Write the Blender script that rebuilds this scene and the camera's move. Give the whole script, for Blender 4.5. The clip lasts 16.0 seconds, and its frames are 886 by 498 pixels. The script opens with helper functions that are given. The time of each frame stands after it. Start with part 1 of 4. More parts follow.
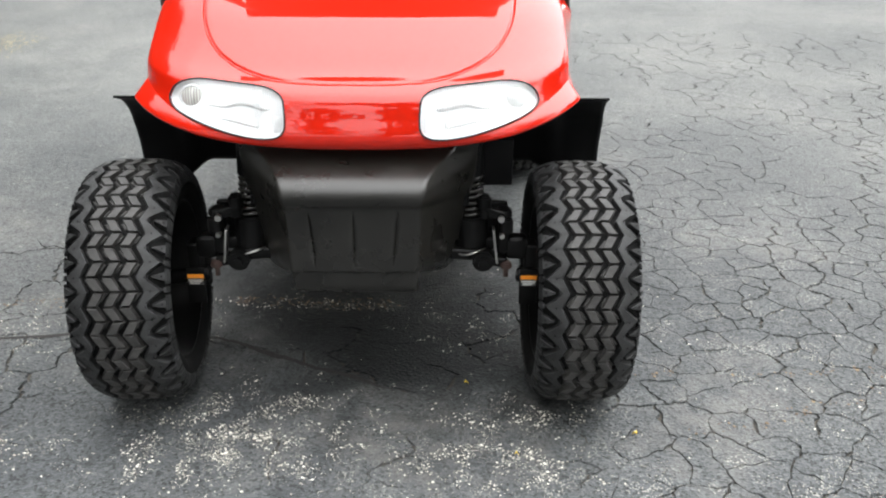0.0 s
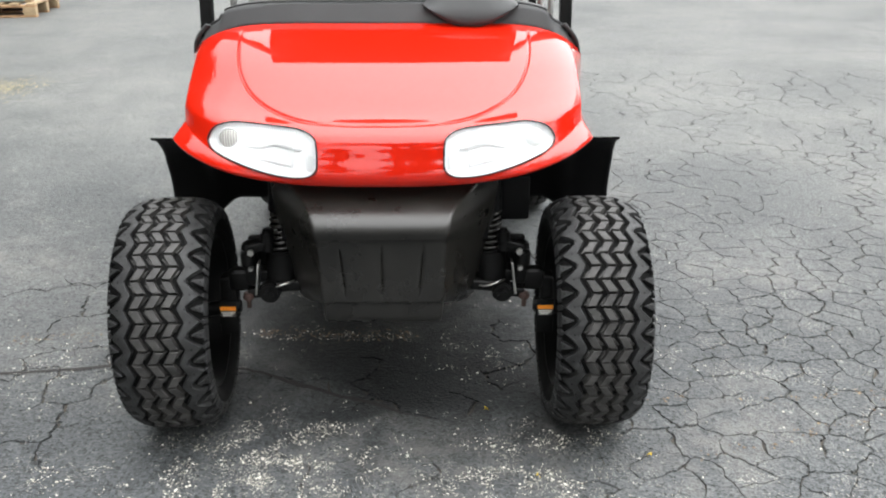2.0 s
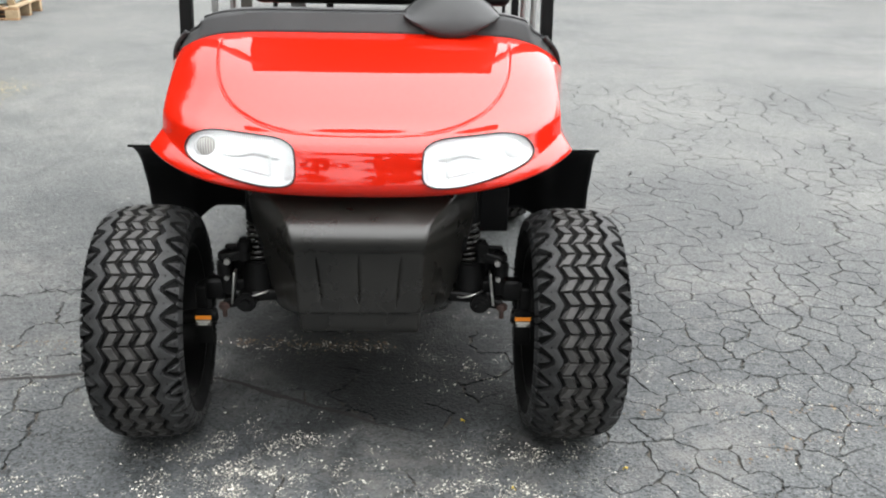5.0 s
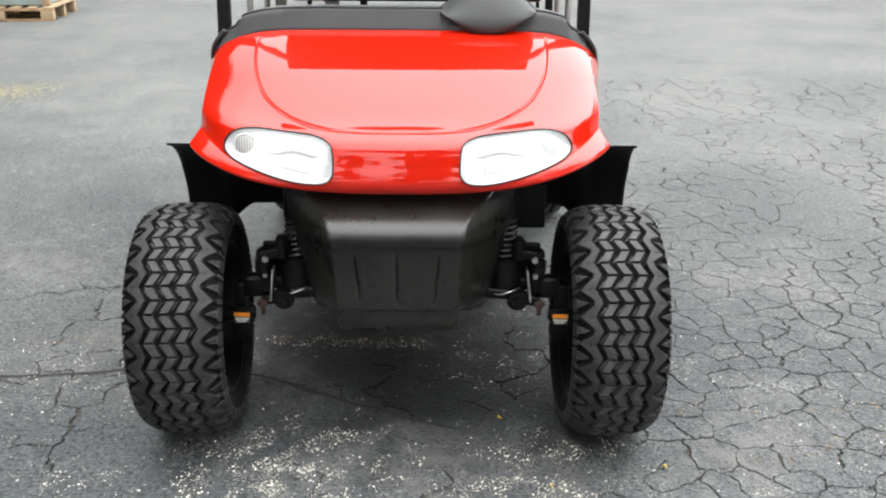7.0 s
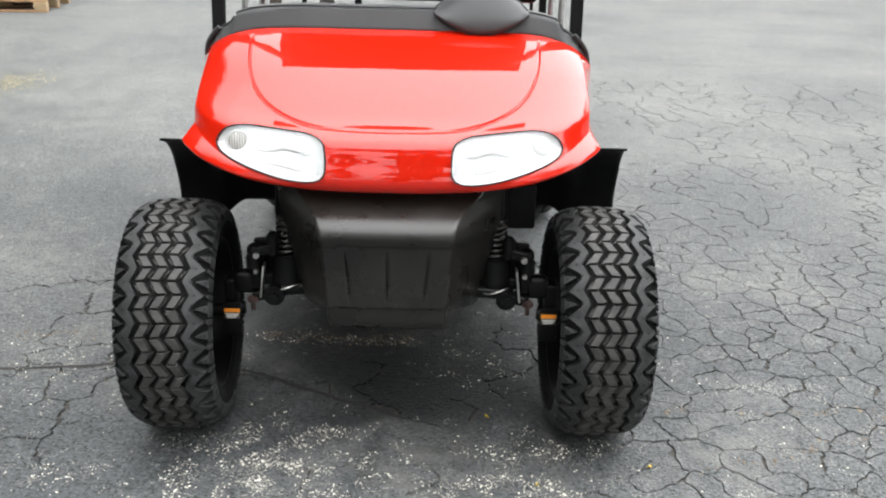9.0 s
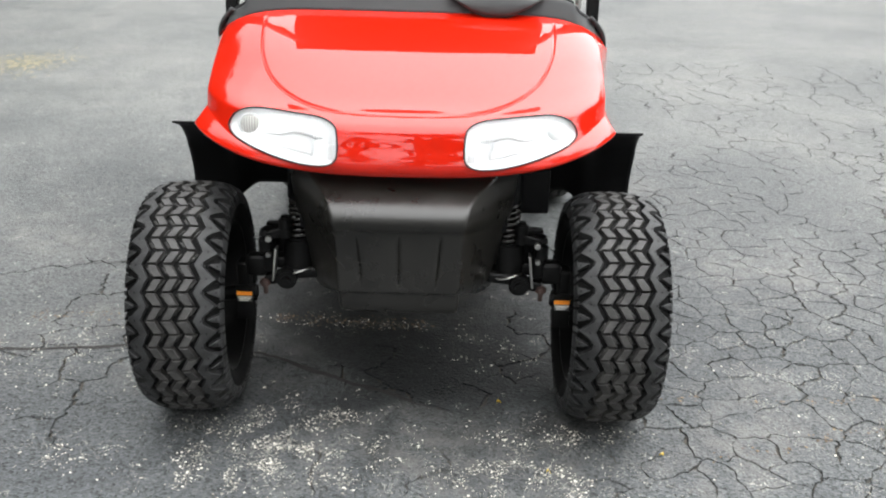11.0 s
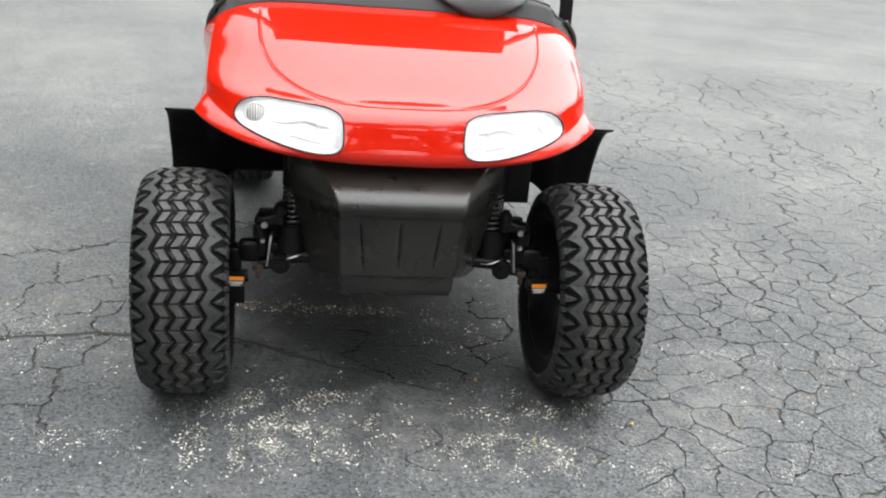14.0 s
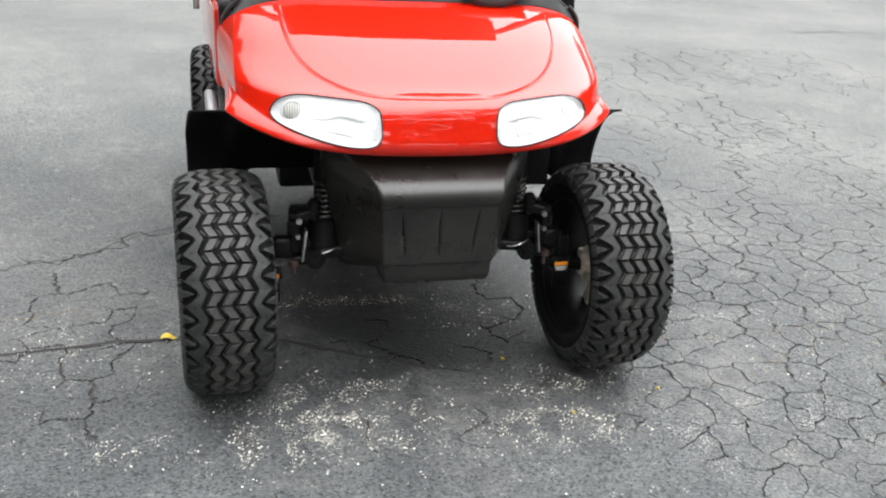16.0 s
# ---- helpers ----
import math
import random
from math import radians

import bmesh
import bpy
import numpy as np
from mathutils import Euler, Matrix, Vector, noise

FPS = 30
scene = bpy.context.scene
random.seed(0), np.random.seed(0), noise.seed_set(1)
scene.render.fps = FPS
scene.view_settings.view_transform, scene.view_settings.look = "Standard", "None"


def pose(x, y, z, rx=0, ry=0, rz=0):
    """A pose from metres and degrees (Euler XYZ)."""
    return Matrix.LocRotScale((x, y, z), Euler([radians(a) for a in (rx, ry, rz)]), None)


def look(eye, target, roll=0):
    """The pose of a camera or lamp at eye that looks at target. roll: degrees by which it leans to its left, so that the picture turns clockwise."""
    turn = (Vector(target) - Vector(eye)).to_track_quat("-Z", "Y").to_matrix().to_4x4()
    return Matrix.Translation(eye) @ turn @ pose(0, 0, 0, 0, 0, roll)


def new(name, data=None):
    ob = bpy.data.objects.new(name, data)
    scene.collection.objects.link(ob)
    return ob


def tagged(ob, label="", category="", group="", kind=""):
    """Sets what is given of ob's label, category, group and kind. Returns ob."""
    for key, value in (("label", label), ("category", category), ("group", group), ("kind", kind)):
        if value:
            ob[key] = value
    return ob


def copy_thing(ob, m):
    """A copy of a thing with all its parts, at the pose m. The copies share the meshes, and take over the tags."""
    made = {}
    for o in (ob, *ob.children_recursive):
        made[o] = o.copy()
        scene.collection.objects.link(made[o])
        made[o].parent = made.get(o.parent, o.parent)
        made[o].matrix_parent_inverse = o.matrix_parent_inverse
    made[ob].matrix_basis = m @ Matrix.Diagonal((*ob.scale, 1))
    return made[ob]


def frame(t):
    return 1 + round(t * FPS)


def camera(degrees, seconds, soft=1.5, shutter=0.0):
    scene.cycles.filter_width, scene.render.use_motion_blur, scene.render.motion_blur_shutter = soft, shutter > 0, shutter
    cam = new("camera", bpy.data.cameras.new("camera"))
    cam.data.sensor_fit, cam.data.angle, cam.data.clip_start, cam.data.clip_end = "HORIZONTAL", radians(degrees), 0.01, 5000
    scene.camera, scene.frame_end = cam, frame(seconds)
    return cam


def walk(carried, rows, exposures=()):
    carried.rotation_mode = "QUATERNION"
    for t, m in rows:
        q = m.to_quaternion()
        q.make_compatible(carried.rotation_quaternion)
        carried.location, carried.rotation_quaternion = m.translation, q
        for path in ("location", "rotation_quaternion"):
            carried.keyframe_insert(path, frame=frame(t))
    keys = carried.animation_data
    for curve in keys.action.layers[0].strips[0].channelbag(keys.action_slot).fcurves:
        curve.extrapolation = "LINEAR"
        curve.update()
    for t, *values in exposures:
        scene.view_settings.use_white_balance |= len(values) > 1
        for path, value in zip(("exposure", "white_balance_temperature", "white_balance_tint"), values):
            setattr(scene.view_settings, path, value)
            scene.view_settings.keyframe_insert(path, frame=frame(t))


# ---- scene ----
cam = camera(52.5, 16.0, soft=2.1)
PATH = [
    (0, (0.175, -1.909, 1.185), (0.187, -0.074, 0.39), 0.4),
    (0.5, (0.17, -1.909, 1.189), (0.17, -0.059, 0.428), 0.6),
    (1, (0.168, -1.919, 1.193), (0.137, -0.063, 0.449), 0.1),
    (1.5, (0.137, -1.977, 1.215), (0.176, -0.101, 0.523), 1.0),
    (2, (0.111, -2.013, 1.216), (0.135, -0.147, 0.497), -0.0),
    (2.5, (0.119, -2.02, 1.214), (0.159, -0.148, 0.51), 0.3),
    (3, (0.124, -2.023, 1.224), (0.185, -0.145, 0.538), 0.9),
    (3.5, (0.121, -2.021, 1.218), (0.189, -0.149, 0.519), 0.9),
    (5.8, (0.124, -2.001, 1.217), (0.183, -0.128, 0.518), 1.2),
    (6, (0.124, -2.009, 1.216), (0.162, -0.133, 0.521), 0.5),
    (6.5, (0.113, -2.004, 1.218), (0.121, -0.134, 0.506), 0.4),
    (7, (0.103, -2.002, 1.217), (0.101, -0.131, 0.51), 0.3),
    (7.5, (0.099, -2.005, 1.221), (0.097, -0.133, 0.517), 1.0),
    (8, (0.098, -2.005, 1.224), (0.085, -0.132, 0.523), 1.3),
    (8.5, (0.101, -2.005, 1.227), (0.105, -0.136, 0.515), 1.3),
    (9, (0.105, -2.014, 1.225), (0.123, -0.145, 0.514), 1.4),
    (11.5, (0.119, -1.998, 1.232), (0.092, -0.147, 0.477), 1.4),
    (12, (0.119, -1.995, 1.236), (0.093, -0.14, 0.489), 1.6),
    (12.5, (0.116, -1.982, 1.23), (0.061, -0.141, 0.449), 2.3),
    (13, (0.041, -2.026, 1.239), (0.125, -0.174, 0.488), 3.9),
    (13.5, (-0.117, -2.096, 1.236), (0.133, -0.245, 0.521), 4.6),
    (14, (-0.183, -2.106, 1.236), (0.089, -0.269, 0.492), 4.9),
    (14.5, (-0.27, -2.048, 1.226), (0.077, -0.216, 0.501), 3.6),
    (15, (-0.356, -2.047, 1.244), (0.102, -0.25, 0.496), 3.4),
    (15.5, (-0.443, -2.082, 1.247), (0.035, -0.297, 0.482), 3.5),
    (16, (-0.497, -2.105, 1.244), (-0.026, -0.318, 0.479), 3.5),
]
walk(cam, [(t, look(eye, target, roll)) for t, eye, target, roll in PATH], exposures=[(0.0, 1.87), (1.5, 1.90), (12.5, 1.92), (16.0, 1.95)])

# ---- light ----
world = bpy.data.worlds.new("overcast_sky")
scene.world = world
world.use_nodes = True
wn, wl = world.node_tree.nodes, world.node_tree.links
SUN_EL, SUN_AZ = 46.0, 92.0     # degrees; azimuth clockwise from +y
sky = wn.new("ShaderNodeTexSky")
sky.sky_type = 'NISHITA'
sky.sun_disc = False
sky.sun_elevation, sky.sun_rotation = radians(SUN_EL), radians(SUN_AZ)
sky.air_density, sky.dust_density, sky.ozone_density = 1.0, 0.05, 1.0
veil = wn.new("ShaderNodeHueSaturation")     # cloud cover takes the blue out of the sky
veil.inputs["Saturation"].default_value = 0.10
wl.new(sky.outputs[0], veil.inputs["Color"])
dome = wn.new("ShaderNodeTexCoord")        # an overcast sky is brighter overhead than at the horizon
up = wn.new("ShaderNodeSeparateXYZ")
wl.new(dome.outputs["Generated"], up.inputs[0])
lift = wn.new("ShaderNodeMapRange")
lift.inputs[1].default_value, lift.inputs[2].default_value, lift.inputs[3].default_value, lift.inputs[4].default_value = 0.0, 1.0, 1.2, 3.1
wl.new(up.outputs[2], lift.inputs[0])
cover = wn.new("ShaderNodeVectorMath")
cover.operation = 'SCALE'
cloud = wn.new("ShaderNodeMix")            # an even layer of cloud over most of the sky
cloud.data_type = 'RGBA'
cloud.inputs[0].default_value = 0.8
cloud.inputs[7].default_value = (1.463, 1.47, 1.463, 1)
wl.new(veil.outputs[0], cloud.inputs[6])
wl.new(cloud.outputs[2], cover.inputs[0])
glow = wn.new("ShaderNodeVectorMath")      # the cloud is brighter on the side where the sun stands behind it
glow.operation = 'DOT_PRODUCT'
glow.inputs[1].default_value = (math.sin(radians(SUN_AZ)) * math.cos(radians(SUN_EL)), math.cos(radians(SUN_AZ)) * math.cos(radians(SUN_EL)), math.sin(radians(SUN_EL)))
wl.new(dome.outputs["Generated"], glow.inputs[0])
bright = wn.new("ShaderNodeMapRange")
bright.interpolation_type = 'SMOOTHSTEP'
bright.inputs[1].default_value, bright.inputs[2].default_value, bright.inputs[3].default_value, bright.inputs[4].default_value = -0.5, 1.0, 0.65, 1.6
wl.new(glow.outputs["Value"], bright.inputs[0])
both = wn.new("ShaderNodeMath")
both.operation = 'MULTIPLY'
wl.new(lift.outputs[0], both.inputs[0])
wl.new(bright.outputs[0], both.inputs[1])
wl.new(both.outputs[0], cover.inputs["Scale"])
wl.new(cover.outputs[0], wn["Background"].inputs["Color"])
wn["Background"].inputs["Strength"].default_value = 0.22
sun = new("sun", bpy.data.lights.new("sun", 'SUN'))
sun.data.energy, sun.data.angle, sun.data.color = 0.5, radians(150), (1.0, 0.98, 0.95)
az, el = radians(SUN_AZ), radians(SUN_EL)
sun.matrix_world = look((0, 0, 0), (-math.sin(az) * math.cos(el), -math.cos(az) * math.cos(el), -math.sin(el)))


# ---- materials ----
def material(name, color, rough=0.5, metal=0.0, coat=0.0, spec=0.5):
    m = bpy.data.materials.new(name)
    m.use_nodes = True
    b = m.node_tree.nodes["Principled BSDF"]
    b.inputs["Base Color"].default_value = (*color, 1)
    b.inputs["Roughness"].default_value = rough
    b.inputs["Metallic"].default_value = metal
    b.inputs["Coat Weight"].default_value = coat
    b.inputs["Coat Roughness"].default_value = 0.03
    b.inputs["Specular IOR Level"].default_value = spec
    return m


def node(m, kind, **values):
    n = m.node_tree.nodes.new(kind)
    for k, v in values.items():
        n.inputs[k.replace("_", " ")].default_value = v
    return n


def link(m, a, b):
    m.node_tree.links.new(a, b)


def coords(m, space="Object"):
    return node(m, "ShaderNodeTexCoord").outputs[space]


def noise_tex(m, scale, detail=4.0, rough=0.55, space="Object"):
    n = node(m, "ShaderNodeTexNoise", Scale=scale, Detail=detail, Roughness=rough)
    link(m, coords(m, space), n.inputs["Vector"])
    return n.outputs["Fac"]


def ramp(m, fac, stops):
    r = node(m, "ShaderNodeValToRGB")
    els = r.color_ramp.elements
    while len(els) < len(stops):
        els.new(0.5)
    for e, (p, c) in zip(els, stops):
        e.position = p
        e.color = (*c, 1) if not isinstance(c, float) else (c, c, c, 1)
    link(m, fac, r.inputs["Fac"])
    return r.outputs["Color"]


def mixed(m, fac, a, b, mode='MIX'):
    n = m.node_tree.nodes.new("ShaderNodeMix")
    n.data_type, n.blend_type = 'RGBA', mode
    for sock, v in ((n.inputs[0], fac), (n.inputs[6], a), (n.inputs[7], b)):
        if isinstance(v, (int, float)):
            sock.default_value = v
        elif isinstance(v, tuple):
            sock.default_value = (*v, 1)
        else:
            link(m, v, sock)
    return n.outputs[2]


def maths(m, op, a, b=0.0, clamp=False):
    n = m.node_tree.nodes.new("ShaderNodeMath")
    n.operation, n.use_clamp = op, clamp
    for sock, v in ((n.inputs[0], a), (n.inputs[1], b)):
        if isinstance(v, (int, float)):
            sock.default_value = v
        else:
            link(m, v, sock)
    return n.outputs[0]


def shade(m, color=None, rough=None, bump=None, depth=0.001, strength=1.0):
    b = m.node_tree.nodes["Principled BSDF"]
    if color is not None:
        link(m, color, b.inputs["Base Color"])
    if rough is not None:
        link(m, rough, b.inputs["Roughness"])
    if bump is not None:
        n = node(m, "ShaderNodeBump", Strength=strength, Distance=depth)
        link(m, bump, n.inputs["Height"])
        link(m, n.outputs[0], b.inputs["Normal"])
    return m


def worn(name, color, rough, var=0.25, scale=6.0, grain=300.0, depth=0.0004, metal=0.0, coat=0.0, spec=0.5):
    """A surface with broad uneven wear and fine grain."""
    m = material(name, color, rough, metal, coat, spec)
    broad, fine = noise_tex(m, scale, 5), noise_tex(m, grain, 2)
    lo = tuple(c * (1 - var) for c in color)
    hi = tuple(min(1, c * (1 + var)) for c in color)
    c = ramp(m, broad, [(0.3, lo), (0.7, hi)])
    r = ramp(m, broad, [(0.3, max(0.03, rough - 0.08)), (0.7, min(1.0, rough + 0.08))])
    return shade(m, c, r, fine, depth)


PAINT = material("red_paint", (0.66, 0.010, 0.0022), 0.4, 0.0, 1.0, 0.03)
PAINT.node_tree.nodes["Principled BSDF"].inputs["Coat IOR"].default_value = 1.57
PAINT.node_tree.nodes["Principled BSDF"].inputs["Coat Roughness"].default_value = 0.012
shade(PAINT, ramp(PAINT, noise_tex(PAINT, 3), [(0.3, (0.51, 0.0110, 0.0026)), (0.7, (0.56, 0.0125, 0.0031))]))
PLASTIC = worn("black_plastic", (0.0124, 0.0118, 0.0104), 0.30, 0.3, 9, 900, 0.00012, spec=0.5)
DASH = worn("grey_black_plastic", (0.050, 0.051, 0.052), 0.5, 0.2, 5, 700, 0.0002, spec=0.35)
BEAD = worn("dark_trim_bead", (0.022, 0.022, 0.023), 0.45, 0.2, 20, 500, 0.0002)
LINER = worn("black_liner", (0.003, 0.003, 0.0034), 0.6, 0.3, 8, 500, 0.0003, spec=0.12)
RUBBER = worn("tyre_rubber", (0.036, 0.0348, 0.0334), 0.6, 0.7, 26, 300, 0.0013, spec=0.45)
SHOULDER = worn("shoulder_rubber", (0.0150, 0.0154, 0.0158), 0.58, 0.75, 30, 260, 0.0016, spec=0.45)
# near-black between the blocks too, so groove shade is put into its colour
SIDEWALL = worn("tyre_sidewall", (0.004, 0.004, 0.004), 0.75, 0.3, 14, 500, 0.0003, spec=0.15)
STEEL = worn("black_painted_steel", (0.004, 0.004, 0.004), 0.42, 0.4, 20, 250, 0.0004, spec=0.16)
BARE = worn("bare_steel", (0.5, 0.49, 0.47), 0.35, 0.2, 30, 300, 0.0003, metal=1.0)
CAST = worn("raw_cast_alloy", (0.42, 0.38, 0.31), 0.6, 0.3, 40, 300, 0.0006)
RUST = worn("rusty_steel", (0.036, 0.018, 0.014), 0.65, 0.4, 60, 300, 0.0005)
GASKET = material("lamp_gasket", (0.01, 0.01, 0.01), 0.6)
CHROME = material("lamp_reflector", (0.72, 0.73, 0.73), 0.22, 0.0)
CANOPY = worn("canopy_plastic", (0.012, 0.012, 0.012), 0.5, 0.2, 3, 300, 0.0003)
VINYL = worn("black_vinyl", (0.005, 0.0045, 0.0043), 0.55, 0.25, 10, 400, 0.0005, spec=0.2)
OLIVE = worn("olive_grey_bracket", (0.075, 0.072, 0.058), 0.55, 0.2, 12, 200, 0.0003)
GREYRAIL = worn("grey_metal_rail", (0.33, 0.33, 0.32), 0.45, 0.15, 12, 200, 0.0003, metal=0.6)
ROCKER = worn("aluminium_sill", (0.30, 0.30, 0.31), 0.4, 0.12, 12, 120, 0.0006, metal=0.7)
ORANGE = material("orange_label", (0.85, 0.28, 0.02), 0.5)
WHITE = worn("white_label", (0.6, 0.6, 0.58), 0.5, 0.1, 60, 600, 0.0001)
INK = material("label_ink", (0.06, 0.06, 0.06), 0.6)
BULB = worn("amber_bulb", (0.60, 0.56, 0.51), 0.5, 0.2, 60, 600, 0.0001)
WOOD = worn("weathered_wood", (0.27, 0.16, 0.08), 0.8, 0.35, 9, 120, 0.002)
WOODLIGHT = worn("pale_wood", (0.30, 0.22, 0.13), 0.8, 0.3, 9, 120, 0.002)
CRATE = worn("grey_green_panel", (0.22, 0.27, 0.27), 0.55, 0.2, 3, 80, 0.001)
LEAF = worn("yellow_leaf", (0.6, 0.42, 0.04), 0.7, 0.3, 60, 300, 0.0004)
LITTER = worn("dry_grass_litter", (0.27, 0.24, 0.14), 0.9, 0.4, 30, 200, 0.002)
BARK = worn("bark", (0.12, 0.085, 0.06), 0.9, 0.4, 6, 40, 0.01)
FOLIAGE = worn("foliage", (0.045, 0.06, 0.025), 0.7, 0.5, 2, 20, 0.004)

GLASS = bpy.data.materials.new("lamp_glass")
GLASS.use_nodes = True
gb = GLASS.node_tree.nodes["Principled BSDF"]
gb.inputs["Base Color"].default_value = (0.97, 0.98, 0.98, 1)
gb.inputs["Transmission Weight"].default_value = 1.0
gb.inputs["Roughness"].default_value = 0.03
gb.inputs["IOR"].default_value = 1.2


def lamp_ribs():
    """Moulded vertical flutes of the reflector."""
    w = node(CHROME, "ShaderNodeTexWave", Scale=70.0, Distortion=1.5)
    w.bands_direction = 'X'
    link(CHROME, coords(CHROME), w.inputs["Vector"])
    shade(CHROME, bump=w.outputs["Fac"], depth=0.0005)


lamp_ribs()
STEP = material("fluted_reflector", (0.8, 0.8, 0.79), 0.5)
wv = node(STEP, "ShaderNodeTexWave", Scale=60.0, Distortion=0.8)
link(STEP, coords(STEP), wv.inputs["Vector"])
shade(STEP, ramp(STEP, wv.outputs["Fac"], [(0.1, (0.54, 0.55, 0.55)), (0.8, (0.68, 0.68, 0.68))]), bump=wv.outputs["Fac"], depth=0.0006)
wv = node(BULB, "ShaderNodeTexWave", Scale=55.0, Distortion=0.5)
link(BULB, coords(BULB), wv.inputs["Vector"])
shade(BULB, ramp(BULB, wv.outputs["Fac"], [(0.15, (0.34, 0.32, 0.30)), (0.7, (0.56, 0.55, 0.52))]), bump=wv.outputs["Fac"], depth=0.001)


def asphalt():
    m = material("weathered_asphalt", (0.06, 0.062, 0.066), 0.62, spec=0.17)
    pos = coords(m)
    broad, mid = noise_tex(m, 0.8, 6), noise_tex(m, 5.0, 6)
    base = ramp(m, broad, [(0.3, (0.057, 0.0607, 0.062)), (0.7, (0.098, 0.101, 0.0992))])
    base = mixed(m, 0.6, base, ramp(m, mid, [(0.35, (0.5, 0.51, 0.53)), (0.7, (1.15, 1.15, 1.13))]), 'MULTIPLY')
    stone = node(m, "ShaderNodeTexVoronoi", Scale=175.0)
    link(m, pos, stone.inputs["Vector"])
    grit = ramp(m, node_sep(m, stone.outputs["Color"]), [(0.08, 0.34), (0.25, 0.85), (0.6, 1.0), (0.95, 1.5)])
    base = mixed(m, 0.9, base, grit, 'MULTIPLY')
    # paler far off: bleached dust plus painted-in sky sheen; darker near the cart
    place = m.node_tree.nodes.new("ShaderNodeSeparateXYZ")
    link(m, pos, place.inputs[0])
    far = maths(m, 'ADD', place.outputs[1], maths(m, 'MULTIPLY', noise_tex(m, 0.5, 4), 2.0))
    # also paler away from the cart to either side
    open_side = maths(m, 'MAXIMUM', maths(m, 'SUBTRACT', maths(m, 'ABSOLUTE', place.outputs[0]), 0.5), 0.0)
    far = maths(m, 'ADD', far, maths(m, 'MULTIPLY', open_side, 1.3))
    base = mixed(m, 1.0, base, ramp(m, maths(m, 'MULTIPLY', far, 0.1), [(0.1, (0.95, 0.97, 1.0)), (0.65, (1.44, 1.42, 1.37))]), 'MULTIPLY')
    # shade below the cart painted in over some dark staining, ragged at its rim
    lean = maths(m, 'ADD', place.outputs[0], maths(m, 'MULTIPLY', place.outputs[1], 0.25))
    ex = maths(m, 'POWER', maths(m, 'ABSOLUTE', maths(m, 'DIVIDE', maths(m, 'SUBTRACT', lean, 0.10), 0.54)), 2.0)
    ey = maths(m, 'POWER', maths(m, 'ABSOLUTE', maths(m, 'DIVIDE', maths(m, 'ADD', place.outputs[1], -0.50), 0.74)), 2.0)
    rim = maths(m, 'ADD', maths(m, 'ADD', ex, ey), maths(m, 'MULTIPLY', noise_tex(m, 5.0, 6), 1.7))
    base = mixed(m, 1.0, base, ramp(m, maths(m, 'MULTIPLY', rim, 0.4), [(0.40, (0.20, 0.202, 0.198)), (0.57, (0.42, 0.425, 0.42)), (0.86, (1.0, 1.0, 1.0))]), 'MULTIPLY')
    # dusty pale scuffs
    scuff = maths(m, 'MULTIPLY', noise_mask(m, 1.7, 0.50, 0.68), noise_mask(m, 14.0, 0.38, 0.62))
    base = mixed(m, maths(m, 'MULTIPLY', scuff, 0.45), base, (0.17, 0.165, 0.155))
    # bare pale chippings where the binder has worn off
    chips = node(m, "ShaderNodeTexVoronoi", Scale=200.0, Randomness=1.0)
    link(m, pos, chips.inputs["Vector"])
    pick = maths(m, 'GREATER_THAN', node_sep(m, chips.outputs["Color"]), 0.60)
    round_ = maths(m, 'LESS_THAN', chips.outputs["Distance"], 0.42)
    att = node(m, "ShaderNodeAttribute")
    att.attribute_name = "wear"
    patch = maths(m, 'MULTIPLY', att.outputs["Fac"], noise_mask(m, 9.0, 0.50, 0.62))
    few = maths(m, 'MULTIPLY', noise_mask(m, 20.0, 0.60, 0.67), 0.7)
    where = maths(m, 'MAXIMUM', patch, few)
    dots = maths(m, 'MULTIPLY', maths(m, 'MULTIPLY', pick, round_), where)
    base = mixed(m, dots, base, (0.46, 0.44, 0.39))
    h = maths(m, 'ADD', maths(m, 'MULTIPLY', stone.outputs["Distance"], 0.6), noise_tex(m, 110, 5))
    return shade(m, base, ramp(m, mid, [(0.3, 0.5), (0.7, 0.68)]), h, 0.0032)


def node_sep(m, color):
    n = m.node_tree.nodes.new("ShaderNodeSeparateColor")
    link(m, color, n.inputs[0])
    return n.outputs[0]


def noise_mask(m, scale, lo, hi):
    return ramp(m, noise_tex(m, scale, 5), [(lo, 0.0), (hi, 1.0)])


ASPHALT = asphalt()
CRACK = worn("crack_dirt", (0.040, 0.034, 0.027), 0.95, 0.5, 30, 200, 0.002)


# ---- mesh helpers ----
def obj(name, verts, faces, mat, parent=None, label="", smooth=True, sharp=None):
    me = bpy.data.meshes.new(name)
    me.from_pydata([tuple(map(float, v)) for v in verts], [], [tuple(map(int, f)) for f in faces])
    if smooth:
        me.shade_smooth()
        if sharp:
            me.set_sharp_from_angle(angle=radians(sharp))
    me.materials.append(mat)
    ob = new(name, me)
    ob.parent = parent
    if label:
        ob["label"] = label
    return ob


def part(name, bm, mat, parent=None, label="", smooth=True, sharp=35):
    bmesh.ops.recalc_face_normals(bm, faces=bm.faces)
    me = bpy.data.meshes.new(name)
    bm.to_mesh(me)
    bm.free()
    if smooth:
        me.shade_smooth()
        me.set_sharp_from_angle(angle=radians(sharp))
    me.materials.append(mat)
    ob = new(name, me)
    ob.parent = parent
    if label:
        ob["label"] = label
    return ob


def empty(name, m=None):
    ob = new(name)
    ob.empty_display_size = 0.1
    if m is not None:
        ob.matrix_basis = m
    return ob


